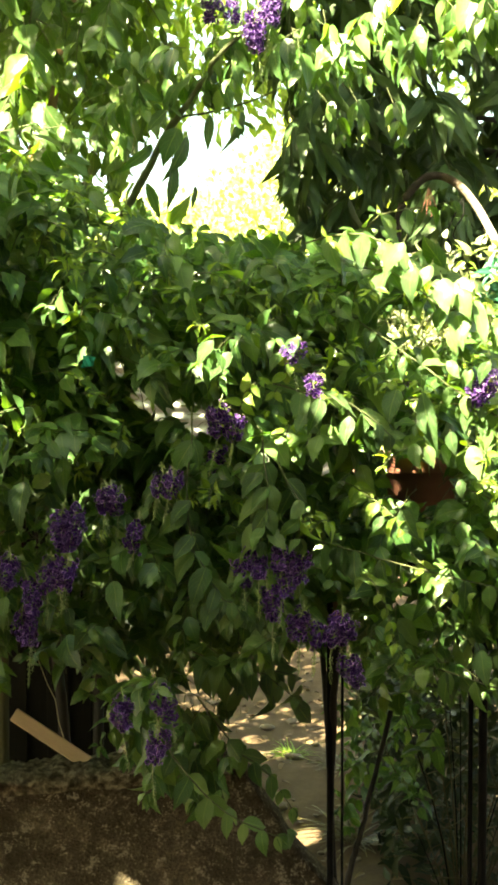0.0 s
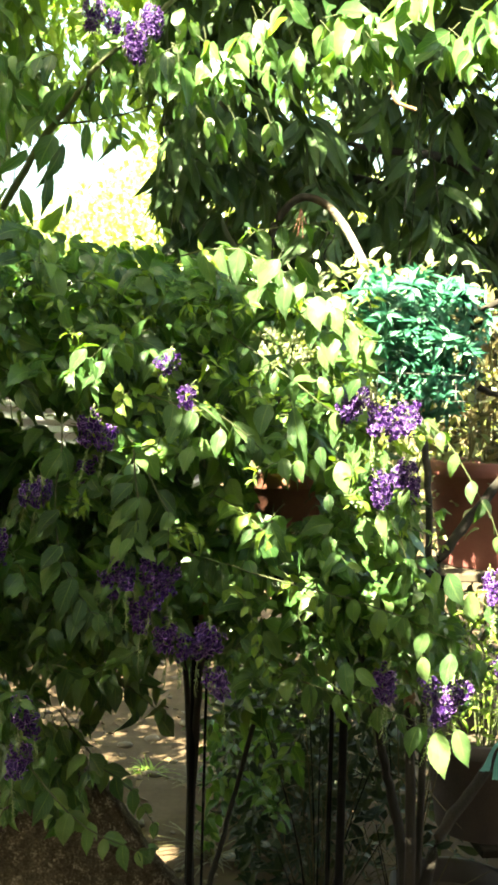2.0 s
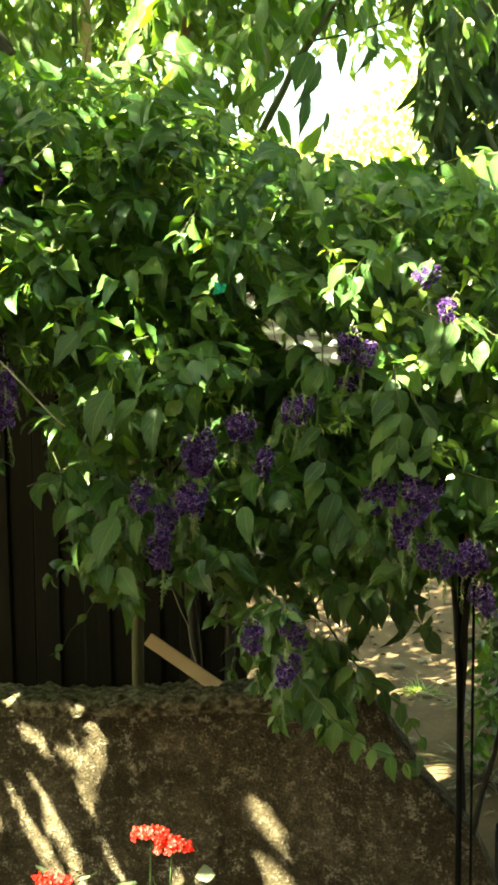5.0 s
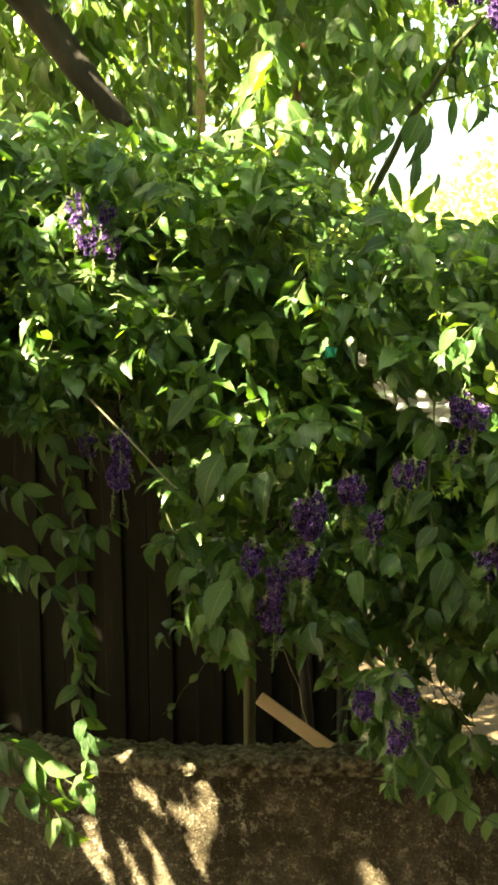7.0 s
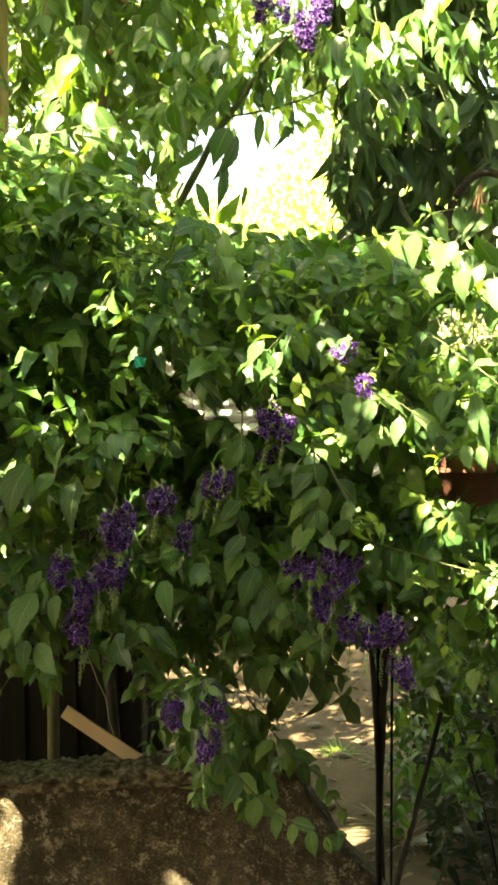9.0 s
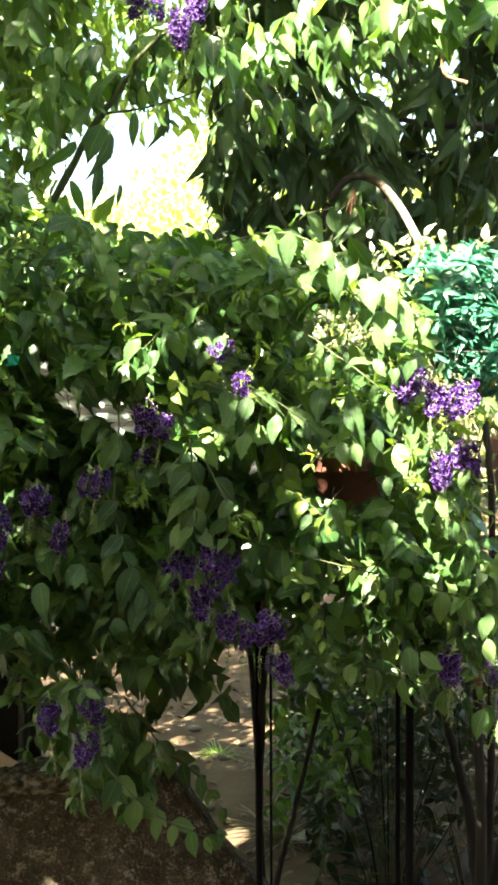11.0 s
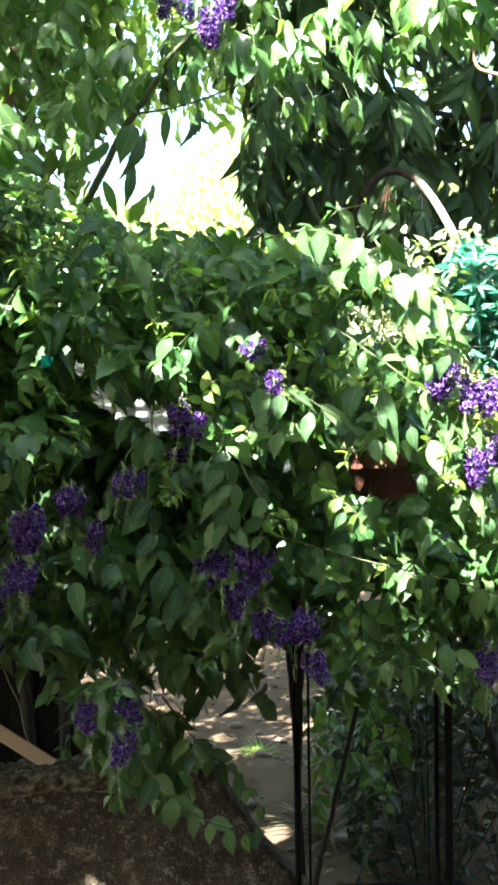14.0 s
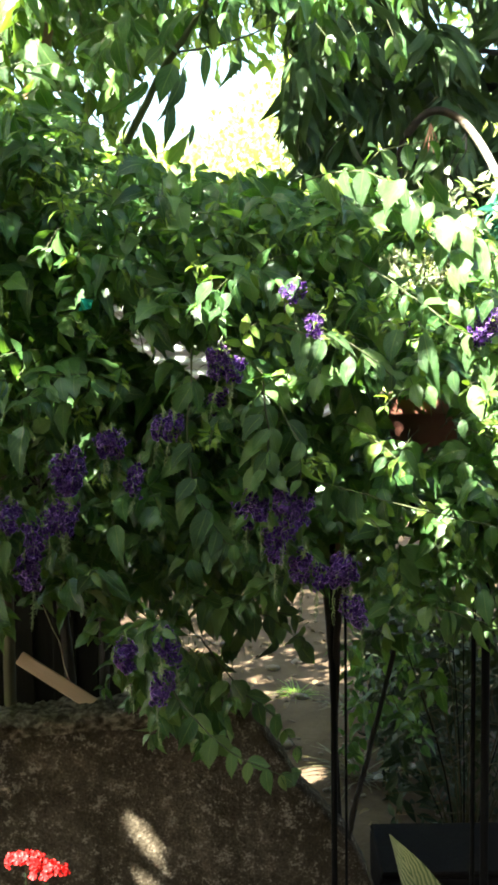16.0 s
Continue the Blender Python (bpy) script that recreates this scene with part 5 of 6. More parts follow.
# ---------------------------------------------------------------- trees
def build_tree():
    tree = empty("shade_tree", (-2.7, 2.4, 0), "broad leafy tree whose crown hangs over the path", "tree")
    base = np.array(tree.location)
    tube("trunk", curve_through([(0, 0, -0.05), (0.05, 0, 0.8), (-0.03, 0.05, 1.7), (0.1, 0.0, 2.8), (0.25, -0.1, 3.8)], 24), np.linspace(0.17, 0.09, 25), BARK, tree, sides=14)
    for e in ((1.6, -1.6, 3.6), (2.6, -1.0, 3.4), (1.2, 0.9, 3.7), (-0.4, 1.8, 3.9), (0.4, -2.4, 3.9), (2.4, 0.4, 3.5), (-1.2, 0.3, 4.2)):
        m = np.array(e) * np.array([0.5, 0.5, 0]) + np.array([0.1, 0, 3.1])
        tube("limb", curve_through([(0.1, 0.0, 2.4), m, e], 14), np.linspace(0.07, 0.015, 15), BARK, tree, sides=9)
    tube("limb", curve_through([(0.15, 0.1, 2.6), (0.9, 0.4, 2.90), (1.40, 0.5, 2.58), (1.615, 0.5, 2.318), (1.675, 0.5, 2.241), (1.750, 0.5, 2.156)], 24), np.linspace(0.06, 0.026, 25), BARK, tree, "dark sawn-off limb", sides=10)
    s = np.array(TO_SUN)
    # crown out of view, laid along the sun's rays and thickened where shade is wanted
    pos = []
    while len(pos) < 60500:
        x, z = rng.uniform(-7.0, 1.5), rng.uniform(-0.6, 10.5)
        if x > 1.5 - 0.45 * max(0, z - 2):
            continue
        if z > 2.6 and noise.noise((x * 2.2, z * 1.1, 4)) > 0.5:
            continue
        if len(pos) > 58000:
            x, z = rng.uniform(-0.12, 0.42), rng.uniform(1.0, 1.55)
        elif len(pos) > 53000:
            x, z = rng.uniform(-3.3, -1.5), rng.uniform(1.6, 3.5)
        elif len(pos) > 49500:
            x, z = rng.uniform(-2.2, 0.3), rng.uniform(3.4, 6.6)
        elif len(pos) > 47800:
            x, z = rng.uniform(-0.4, 0.25), rng.uniform(0.5, 1.1)
        elif len(pos) > 46000:
            x, z = rng.uniform(0.12, 0.8), rng.uniform(0.45, 1.3)
        elif len(pos) > 36500:
            z = rng.uniform(3.0, 10.5)
            x = rng.uniform(-7, 0.6 - 0.45 * z)
        elif len(pos) > 34000:
            x, z = rng.uniform(-1.4, 0.5), rng.uniform(1.2, 2.4)
        elif len(pos) > 32000:
            x, z = rng.uniform(-1.7, -0.35), rng.uniform(0.7, 1.9)
        h = rng.uniform(2.9, 4.2)
        p = np.array([x, 2.0, z]) + s * (h - z) / s[2]
        pos.append(p)
    pos = np.array(pos)
    n = len(pos)
    d = rng.normal(0, 0.6, (n, 3)) + [0, 0, -0.6]
    v, f, uv = scatter(leaf_template(2, 0.48, 0, 0.25, 0.2), pos - base, frames_from(d, rng.normal(0, 0.5, (n, 3)) + s), rng.uniform(0.08, 0.12, n))
    v, f, uv, _ = let_sun_through(v + base, f, uv, 9)
    v -= base
    link("crown", mesh_of("crown", v, f, CROWN_LEAF, uv), tree, kind="stuff")
    # unseen small leaves added over the wall, to edge its sun patches
    n = 6500
    p = np.c_[rng.uniform(-1.05, 0.0, n), np.full(n, 2.30), rng.uniform(0.12, 0.78, n)] + s * rng.uniform(2.3, 2.65, (n, 1))
    v, f, uv = scatter(leaf_template(2, 0.50, 0, 0.25, 0.2), p - base, frames_from(rng.normal(0, 0.6, (n, 3)), rng.normal(0, 0.4, (n, 3)) + s), rng.uniform(0.026, 0.042, n))
    v, f, uv, _ = let_sun_through(v + base, f, uv, 9)
    link("low_bough", mesh_of("low_bough", v - base, f, TREE_LEAF, uv), tree, kind="stuff")
    # the low hanging fringe
    fol = Foliage()
    for _ in range(470):
        y = rng.uniform(2.7, 4.2)
        x = rng.uniform(-0.46, -0.085) * y
        z = 1.5 + y * rng.uniform(0.17, 0.42)
        if abs(x / y + 0.258) < 0.042 and y < 3.5 and (z - 1.5) / y > 0.20:
            continue
        if -0.42 < x / y < -0.32 and abs((z - 1.5) / y - 0.262 - 1.35 * (-0.355 - x / y)) < 0.035 and y < 3.0:
            continue
        if abs(x / y + 0.163) < 0.010 and z > 2.1 and y < 3.6:
            continue
        fol.add(spray(np.array([x, y, z + 0.1]) - base, (rng.normal(0, 0.6), rng.normal(-0.2, 0.5), -0.4), rng.uniform(0.12, 0.3), 1.2, 0.045, rng.uniform(0.075, 0.135), rng.uniform(0.4, 1.4), (-0.15, -0.7, 0.45)), 0.002)
    fol.build(tree, FRINGE_SET, TREE_LEAF, "fringe", "fringe_twig_mass", open_beams=False)
    # unseen leaves added overhead to shade the gate
    n = 5600
    p = np.c_[rng.uniform(0.08, 0.66, n), np.full(n, 2.08), rng.uniform(0.25, 1.32, n)] + s * rng.uniform(2.5, 2.9, (n, 1))
    v, f, uv = scatter(leaf_template(2, 0.50, 0, 0.25, 0.2), p - base, frames_from(rng.normal(0, 0.6, (n, 3)), rng.normal(0, 0.4, (n, 3)) + s), rng.uniform(0.030, 0.048, n))
    v, f, uv, _ = let_sun_through(v + base, f, uv, 9)
    link("middle_bough", mesh_of("middle_bough", v - base, f, TREE_LEAF, uv), tree, kind="stuff")
    # unseen leaves added to shade the branch across the clearing
    n = 700
    p = np.c_[rng.uniform(-0.34, -0.08, n), np.full(n, 2.38), rng.uniform(1.80, 2.10, n)] + s * rng.uniform(1.3, 1.9, (n, 1))
    v, f, uv = scatter(leaf_template(2, 0.50, 0, 0.25, 0.2), p - base, frames_from(rng.normal(0, 0.6, (n, 3)), rng.normal(0, 0.4, (n, 3)) + s), rng.uniform(0.05, 0.08, n))
    link("upper_bough", mesh_of("upper_bough", v, f, TREE_LEAF, uv), tree, kind="stuff")


rng = np.random.default_rng(105)
build_tree()


def build_slim_tree():
    tree = empty("slim_tree", (-0.70, 3.5, 0), "slim reddish-barked tree among the hanging leaves", "tree")
    tube("trunk", curve_through([(0.02, 0, -0.03), (0.0, 0, 1.0), (0.03, 0, 1.9), (0.075, 0, 2.29), (0.102, 0, 2.425), (0.138, 0, 2.577), (0.166, 0, 2.744), (0.26, 0, 3.4)], 30), np.linspace(0.042, 0.024, 31), BARE_STEM, tree, sides=12)
    fol = Foliage()
    for _ in range(26):
        p = np.array([rng.uniform(-0.3, 0.7), rng.uniform(-0.4, 0.3), rng.uniform(3.0, 3.7)])
        tube("limb", curve_through([(0.22, 0, 3.15), (0.22 + (p[0] - 0.22) * 0.5, p[1] * 0.5, p[2] - 0.1), p], 6), np.linspace(0.010, 0.003, 7), BARE_STEM, tree, sides=6)
        for _ in range(4):
            fol.add(spray(p, rng.normal(0, 0.7, 3), rng.uniform(0.15, 0.3), 1.0, 0.04, rng.uniform(0.08, 0.12), 1.0))
    fol.build(tree, FRINGE_SET, TREE_LEAF, "crown", "twig_mass", open_beams=False)


rng = np.random.default_rng(106)
build_slim_tree()


def build_lance_tree():
    tree = empty("mango_tree", (1.9, 4.2, 0), "dark tree with long narrow drooping leaves", "tree")
    base = np.array(tree.location)
    tube("trunk", curve_through([(0, 0, -0.05), (0.03, 0, 0.7), (-0.05, 0.05, 1.5), (0.0, 0.0, 2.4)], 20), np.linspace(0.13, 0.06, 21), BARK, tree, sides=12)
    for e in ((-1.2, -0.7, 2.3), (-0.8, -0.2, 2.6), (-0.3, -0.9, 2.5), (0.5, -0.3, 2.9), (-1.5, 0.1, 2.4)):
        tube("limb", curve_through([(0, 0, 1.5), (e[0] * 0.5, e[1] * 0.5, 2.25), e], 12), np.linspace(0.04, 0.008, 13), BARK, tree, sides=8)
    pos, d = [], []
    while len(pos) < 510 * 11:
        y = rng.uniform(3.2, 4.9)
        u = rng.uniform(0.02, 0.47)
        lo = float(np.interp(u, [0.02, 0.06, 0.14, 0.2, 0.3, 0.47], [0.19, 0.14, 0.10, 0.065, 0.06, 0.07]))
        c = np.array([u * y, y, 1.5 + y * rng.uniform(lo, 0.42)])
        head = np.array([rng.normal(0, 0.5), rng.normal(-0.3, 0.5), -0.5])
        for k in range(11):
            a = k * 2.4
            pos.append(c + rng.normal(0, 0.012, 3))
            d.append(head + 0.75 * np.array([math.cos(a), math.sin(a), -0.5]) + rng.normal(0, 0.15, 3))
    keep = ~in_clearing(np.array(pos) + 0.07 * np.array(d))
    pos, d = [p for p, k in zip(pos, keep) if k], [p for p, k in zip(d, keep) if k]
    for c in ((0.60, 4.0, 2.33), (0.56, 3.9, 2.30), (0.64, 4.1, 2.36), (0.60, 4.2, 2.36), (0.72, 4.0, 2.34)):
        for k in range(11):
            pos.append(np.array(c) + rng.normal(0, 0.02, 3))
            d.append(np.array([math.cos(k * 2.4), math.sin(k * 2.4), -1.1]) + rng.normal(0, 0.2, 3))
    pos, d = np.array(pos), np.array(d)
    n = len(pos)
    v, f, uv = scatter(LANCE, pos - base, frames_from(d, rng.normal(0, 0.45, (n, 3)) + [0, -0.5, 0.6]), rng.uniform(0.12, 0.19, n))
    link("crown", mesh_of("crown", v, f, LANCE_LEAF, uv), tree, kind="stuff")
    # unseen high crown with its limbs, added over the gate to block skylight
    n = 2300
    p = np.c_[rng.uniform(0.35, 3.0, n), rng.uniform(1.1, 4.2, n), rng.uniform(3.3, 4.2, n)]
    v, f, uv = scatter(LANCE, p - base, frames_from(rng.normal(0, 0.5, (n, 3)) + [0, 0, -0.4], rng.normal(0, 0.5, (n, 3)) + [0, -0.2, 0.8]), rng.uniform(0.15, 0.21, n))
    link("high_crown", mesh_of("high_crown", v, f, LANCE_LEAF, uv), tree, kind="stuff")
    for e in ((-0.9, -1.5, 3.6), (0.3, -2.0, 3.7), (-0.3, -0.8, 3.9), (0.8, -0.6, 3.6)):
        tube("limb", curve_through([(0, 0, 2.3), (e[0] * 0.5, e[1] * 0.5, 3.3), e], 12), np.linspace(0.04, 0.008, 13), BARK, tree, sides=8)


rng = np.random.default_rng(107)
build_lance_tree()


def leaf_cloud(name, label, category, at, count, place, template, mat, size, down=0.3, kind="stuff", loose=0.5):
    ob = None
    base = np.array(at)
    pos = np.array([place() for _ in range(count)])
    d = rng.normal(0, 0.7, (count, 3)) + [0, 0, -down]
    v, f, uv = scatter(template, pos - base, frames_from(d, rng.normal(0, loose, (count, 3)) + [-0.3, -0.5, 0.6]), rng.uniform(*size, count))
    ob = link(name, mesh_of(name, v, f, mat, uv), kind=kind)
    ob.location = at
    return tagged(ob, label, category)


def hedge_point():
    x, y = rng.uniform(-5.0, 6.0), rng.uniform(11, 13)
    top = 3.68 + 0.4 * float(np.interp(x, [-0.8, 0.4], [-0.9, 1])) + 0.55 * noise.noise((x * 0.5, 1, 0)) + 0.35 * noise.noise((x * 1.9, 4, 0))
    return x, y, top * rng.random() ** 0.6


def hedge_front():
    x, y = rng.uniform(-1.9, 1.0), rng.uniform(10.6, 11.2)
    top = 3.62 + 0.4 * float(np.interp(x, [-0.8, 0.4], [-0.9, 1])) + 0.40 * noise.noise((x * 0.7, 1, 0)) + 0.25 * noise.noise((x * 2.5, 4, 0))
    return x, y, 2.3 + (top - 2.3) * rng.random() ** 0.8


rng = np.random.default_rng(108)
# both far leaf layers carry the sun glare in their colour
leaf_cloud("hedge_foliage", "fine-leaved sunlit foliage before the far hedge, glare put into its pale colour", "foliage", (0, 11, 0), 110000, hedge_front, leaf_template(1, 0.7, 0, 0.1, 0.1, 0.5), GLARE_LEAF, (0.020, 0.036), 0.1, loose=0.22)
leaf_cloud("far_hedge", "sunlit yellow-green hedge far behind the garden, glare put into its pale colour", "hedge", (0, 12, 0), 52000, hedge_point, leaf_template(2, 0.7, 0, 0.1, 0.1), GLARE_LEAF, (0.06, 0.11), 0.1, loose=0.22)


def under_point():
    x, y = 0.40 + 2.2 * rng.random() ** 1.5, rng.uniform(3.1, 4.2)
    return x, y, (0.5 if x < 0.82 else 0.8 if x < 1.05 else 1.6) * rng.random() ** 0.8 * (1.15 + 0.3 * noise.noise((x * 3, y * 3, 0)))


rng = np.random.default_rng(109)
# the shade behind the gate is in these leaves' colour
leaf_cloud("undergrowth", "tangled undergrowth behind the gate, shade put into its dark leaf colour", "undergrowth", (1.4, 3.6, 0), 6500, under_point, leaf_template(4, 0.34, 0, 0.28, 0.2), SHADED_UNDER_LEAF, (0.04, 0.085))


# ---------------------------------------------------------------- plant rack, pots, basket
def build_rack():
    rack = empty("plant_rack", (0.95, 2.85, 0), "wooden plant rack with two shelves, its lower parts coloured dark for shade", "rack")
    for z, w, x0 in ((0.37, 0.72, 0.34), (1.065, 1.5, 0.0)):
        for k in range(3):
            # lower shelf and legs get the board colour darkened for shade
            part("shelf_board", box((w, 0.10, 0.022), (x0 + 0.02 * k, -0.11 + 0.11 * k, z), 0.003), SHADED_BOARD if x0 else OLD_BOARD, rack)
    for x, y, w in ((-0.752, -0.13, 0.014), (-0.735, 0.13, 0.014), (0.27, -0.13, 0.024), (0.27, 0.13, 0.024), (0.66, -0.13, 0.024), (0.66, 0.13, 0.024)):
        part("leg", box((w, 0.024, 1.07), (x, y, 0.535), 0.003), SHADED_BOARD, rack)


rng = np.random.default_rng(110)
build_rack()


def round_pot(name, at, r, h, mat, label):
    pot = empty(name, at, label, "plant pot")
    prof = [(0.0, 0.012), (0.70 * r, 0.012), (0.90 * r, h * 0.8), (0.92 * r, h - 0.004), (0.96 * r, h), (1.04 * r, h), (1.05 * r, h - 0.005), (1.05 * r, h - 0.035), (1.03 * r, h - 0.04),
            (0.97 * r, h - 0.042), (0.76 * r, 0.006), (0.74 * r, 0.0), (0.0, 0.0)]
    lathe("pot", prof, mat, pot, wobble=0.01)
    lathe("soil", [(0.0, h * 0.82), (0.5 * r, h * 0.83), (0.90 * r, h * 0.80)], SOIL, pot, wobble=0.03)
    return pot


round_pot("terracotta_pot", (0.42, 2.84, 1.077), 0.118, 0.235, TERRACOTTA, "reddish terracotta pot standing on the rack")
round_pot("maroon_pot", (0.985, 2.86, 1.077), 0.175, 0.272, MAROON, "large maroon plastic pot standing on the rack")
round_pot("dark_pot", (0.98, 2.84, 0.382), 0.16, 0.26, DARK_POT, "dark brown plant pot on the lower shelf")
round_pot("brown_pot", (0.86, 2.70, 0.0), 0.15, 0.30, DARK_POT, "dark reddish-brown pot on the ground before the rack")


def tuft(name, at, label, count, spread, height, mat, template, size, category="plant", lean=0.0):
    """A potted plant: upright stems with many small leaves."""
    ob = empty(name, at, label, category)
    for k in range(9):
        a = k * 2.4
        top = (spread * 0.8 * math.cos(a) + lean, spread * 0.8 * math.sin(a), height * rng.uniform(0.7, 1.0))
        tube("stem", curve_through([(0.02 * math.cos(a), 0.02 * math.sin(a), 0), (top[0] * 0.4, top[1] * 0.4, height * 0.5), top], 6), np.linspace(0.003, 0.0012, 7), TWIG, ob, sides=5)
    pos = np.array([(spread * q[0] + lean * z, spread * q[1], height * z) for q, z in zip(rng.normal(0, 0.5, (count, 2)), rng.uniform(0.12, 1.08, count))])
    d = rng.normal(0, 0.7, (count, 3)) + [0, 0, 0.1]
    v, f, uv = scatter(template, pos, frames_from(d, rng.normal(0, 0.4, (count, 3)) + [-0.2, -0.4, 0.8]), rng.uniform(*size, count))
    link("leaf_mass", mesh_of("leaf_mass", v, f, mat, uv), ob, kind="stuff")
    return ob


tuft("yellow_shrublet", (0.985, 2.86, 1.29), "yellowish feathery potted plant", 620, 0.17, 0.42, DRY_LEAF, NARROW, (0.045, 0.08))
tuft("potted_plant", (0.42, 2.84, 1.27), "pale feathery plant in the terracotta pot", 750, 0.13, 0.50, PALE_LEAF, NARROW, (0.03, 0.055))
tuft("variegated_plant", (0.74, 2.92, 1.077), "pale variegated plant above the hanging basket", 900, 0.27, 0.73, PALE_LEAF, leaf_template(4, 0.42, 0, 0.3, 0.3), (0.030, 0.056))
tuft("low_plant", (0.98, 2.84, 0.59), "straggly small-leaved plant in the dark pot", 420, 0.16, 0.36, YOUNG_LEAF, NARROW, (0.025, 0.045))


def build_basket():
    c = Vector((0.695, 2.62, 1.655))
    basket = empty("hanging_basket", (c.x, c.y, 1.50), "wire basket overflowing with teal plastic leaves", "basket")
    h = 0.115
    for z in (0.0, 0.06):
        for a, b in (((-h, -h), (h, -h)), ((h, -h), (h, h)), ((h, h), (-h, h)), ((-h, h), (-h, -h))):
            tube("wire", [(*a, z), (*b, z)], 0.0014, WIRE, basket, sides=6)
    for x in np.linspace(-h, h, 6):
        for y in (-h, h):
            tube("wire", [(x, y, 0), (x, y, 0.06)], 0.0015, WIRE, basket, sides=6)
    for k in range(3):
        a = k * math.pi * 2 / 3
        tube("wire", [(h * math.cos(a), h * math.sin(a), 0.06), (0.0, 0.0, 0.75)], 0.0009, BLACK_IRON, basket, sides=5)
    # leaf rosettes in uneven tufts that hide the wires but for one corner
    foot, way, out = [], [], []
    for cx, cz, rad, count in ((0.0, 0.150, 0.085, 34), (-0.090, 0.215, 0.070, 26), (0.075, 0.205, 0.072, 28), (-0.020, 0.235, 0.055, 14), (0.085, 0.115, 0.062, 18), (-0.055, 0.115, 0.070, 22), (0.010, 0.040, 0.062, 24), (0.050, 0.020, 0.048, 12), (-0.035, 0.055, 0.055, 14)):
        for _ in range(count):
            o = rng.normal(0, 1, 3) + [0, -0.75, 0.2]
            o /= np.linalg.norm(o)
            c = np.array([cx, -0.055, cz]) + o * rad * rng.uniform(0.55, 1.1)
            for k in range(9):
                w = rng.normal(0, 1, 3)
                w -= (w @ o) * o
                foot.append(c)
                way.append(w / np.linalg.norm(w) + o * rng.uniform(0.15, 1.1))
                out.append(o)
    foot, way, out = np.array(foot), np.array(way), np.array(out)
    n = len(foot)
    v, f, uv = scatter([leaf_template(5, w, 0, 0.40, c, 0.40, 1.2) for w, c in ((0.30, 0.35), (0.36, 0.6), (0.26, 0.15))], foot, frames_from(way, 0.5 * out + rng.normal(0, 0.35, (n, 3)) + [-0.2, -0.4, 0.6]), rng.uniform(0.032, 0.054, n))
    link("plastic_leaves", mesh_of("plastic_leaves", v, f, TEAL_LEAF, uv), basket, "teal plastic leaf rosettes", kind="stuff")


rng = np.random.default_rng(111)
build_basket()


# ---------------------------------------------------------------- zinc sheet, plank, posts, small things
def build_zinc():
    fence = empty("zinc_fence", (-0.6, 6.6, 0), "pale corrugated zinc fence across the end of the path", "fence")
    w, h, nz = 0.92, 1.72, 150
    for k in range(5):
        v = [(x, 0.010 * math.sin(2 * math.pi * h * j / nz / 0.076) + 0.006 * (k % 2), h * j / nz) for j in range(nz + 1) for x in (-w / 2, 0, w / 2)]
        f = [(j * 3 + i, j * 3 + i + 1, j * 3 + i + 4, j * 3 + i + 3) for j in range(nz) for i in range(2)]
        link("sheet", mesh_of("sheet", v, f, ZINC), fence, m=pose((k - 3.4) * 0.88, 0, 0, rng.uniform(-2, 2), 0, rng.uniform(-3, 3)))
    for x in (-3.3, -1.6, 0.1):
        part("fence_post", box((0.07, 0.07, 1.85), (x, 0.06, 0.925), 0.005), OLD_BOARD, fence)


rng = np.random.default_rng(112)
build_zinc()


def build_plank():
    ob = part("plank", box((0.205, 0.030, 0.014), bevel=0.002), PALE_WOOD)
    ob.matrix_basis = pose(-0.427, 2.40, 0.727, 0, 27, -18) @ pose(0, 0, 0, 62, 0, 0)
    tagged(ob, "short pale sawn wooden board leaning on the wall", "plank")


build_plank()
post = tube("bamboo_post", [(-0.655, 2.95, 0.0), (-0.655, 2.95, 0.5), (-0.65, 2.95, 1.0), (-0.648, 2.95, 1.6)], 0.016, OLD_POST, sides=10)
tagged(post, "weathered upright bamboo post by the fence", "post")
for cx, cz, cr in ((-1.004, 2.43, 0.0065), (-0.888, 1.95, 0.009)):
    cane = tube("bamboo_cane", [(cx - 0.004, 3.30, 0.0), (cx, 3.30, 1.2), (cx, 3.30, cz), (cx + 0.006, 3.30, 3.3)], cr, CANE, sides=8)
    tagged(cane, "thin dark green bamboo cane standing among the leaves", "cane", "canes by the fence")
pole = tube("timber_pole", [(-0.868, 3.36, 0.0), (-0.868, 3.36, 1.2), (-0.868, 3.36, 2.2), (-0.866, 3.36, 3.4)], 0.0155, PALE_WOOD, sides=8)
tagged(pole, "tall slim sawn timber pole among the trees", "pole")


stick = tube("stick", curve_through([(-0.7145, 1.94, 1.456), (-0.640, 1.93, 1.384), (-0.571, 1.93, 1.312), (-0.553, 1.94, 1.294)], 14), np.linspace(0.0019, 0.0013, 15), DRY_STALK, sides=6)
tagged(stick, "thin straight pale dry stick caught in the shrub", "stick")


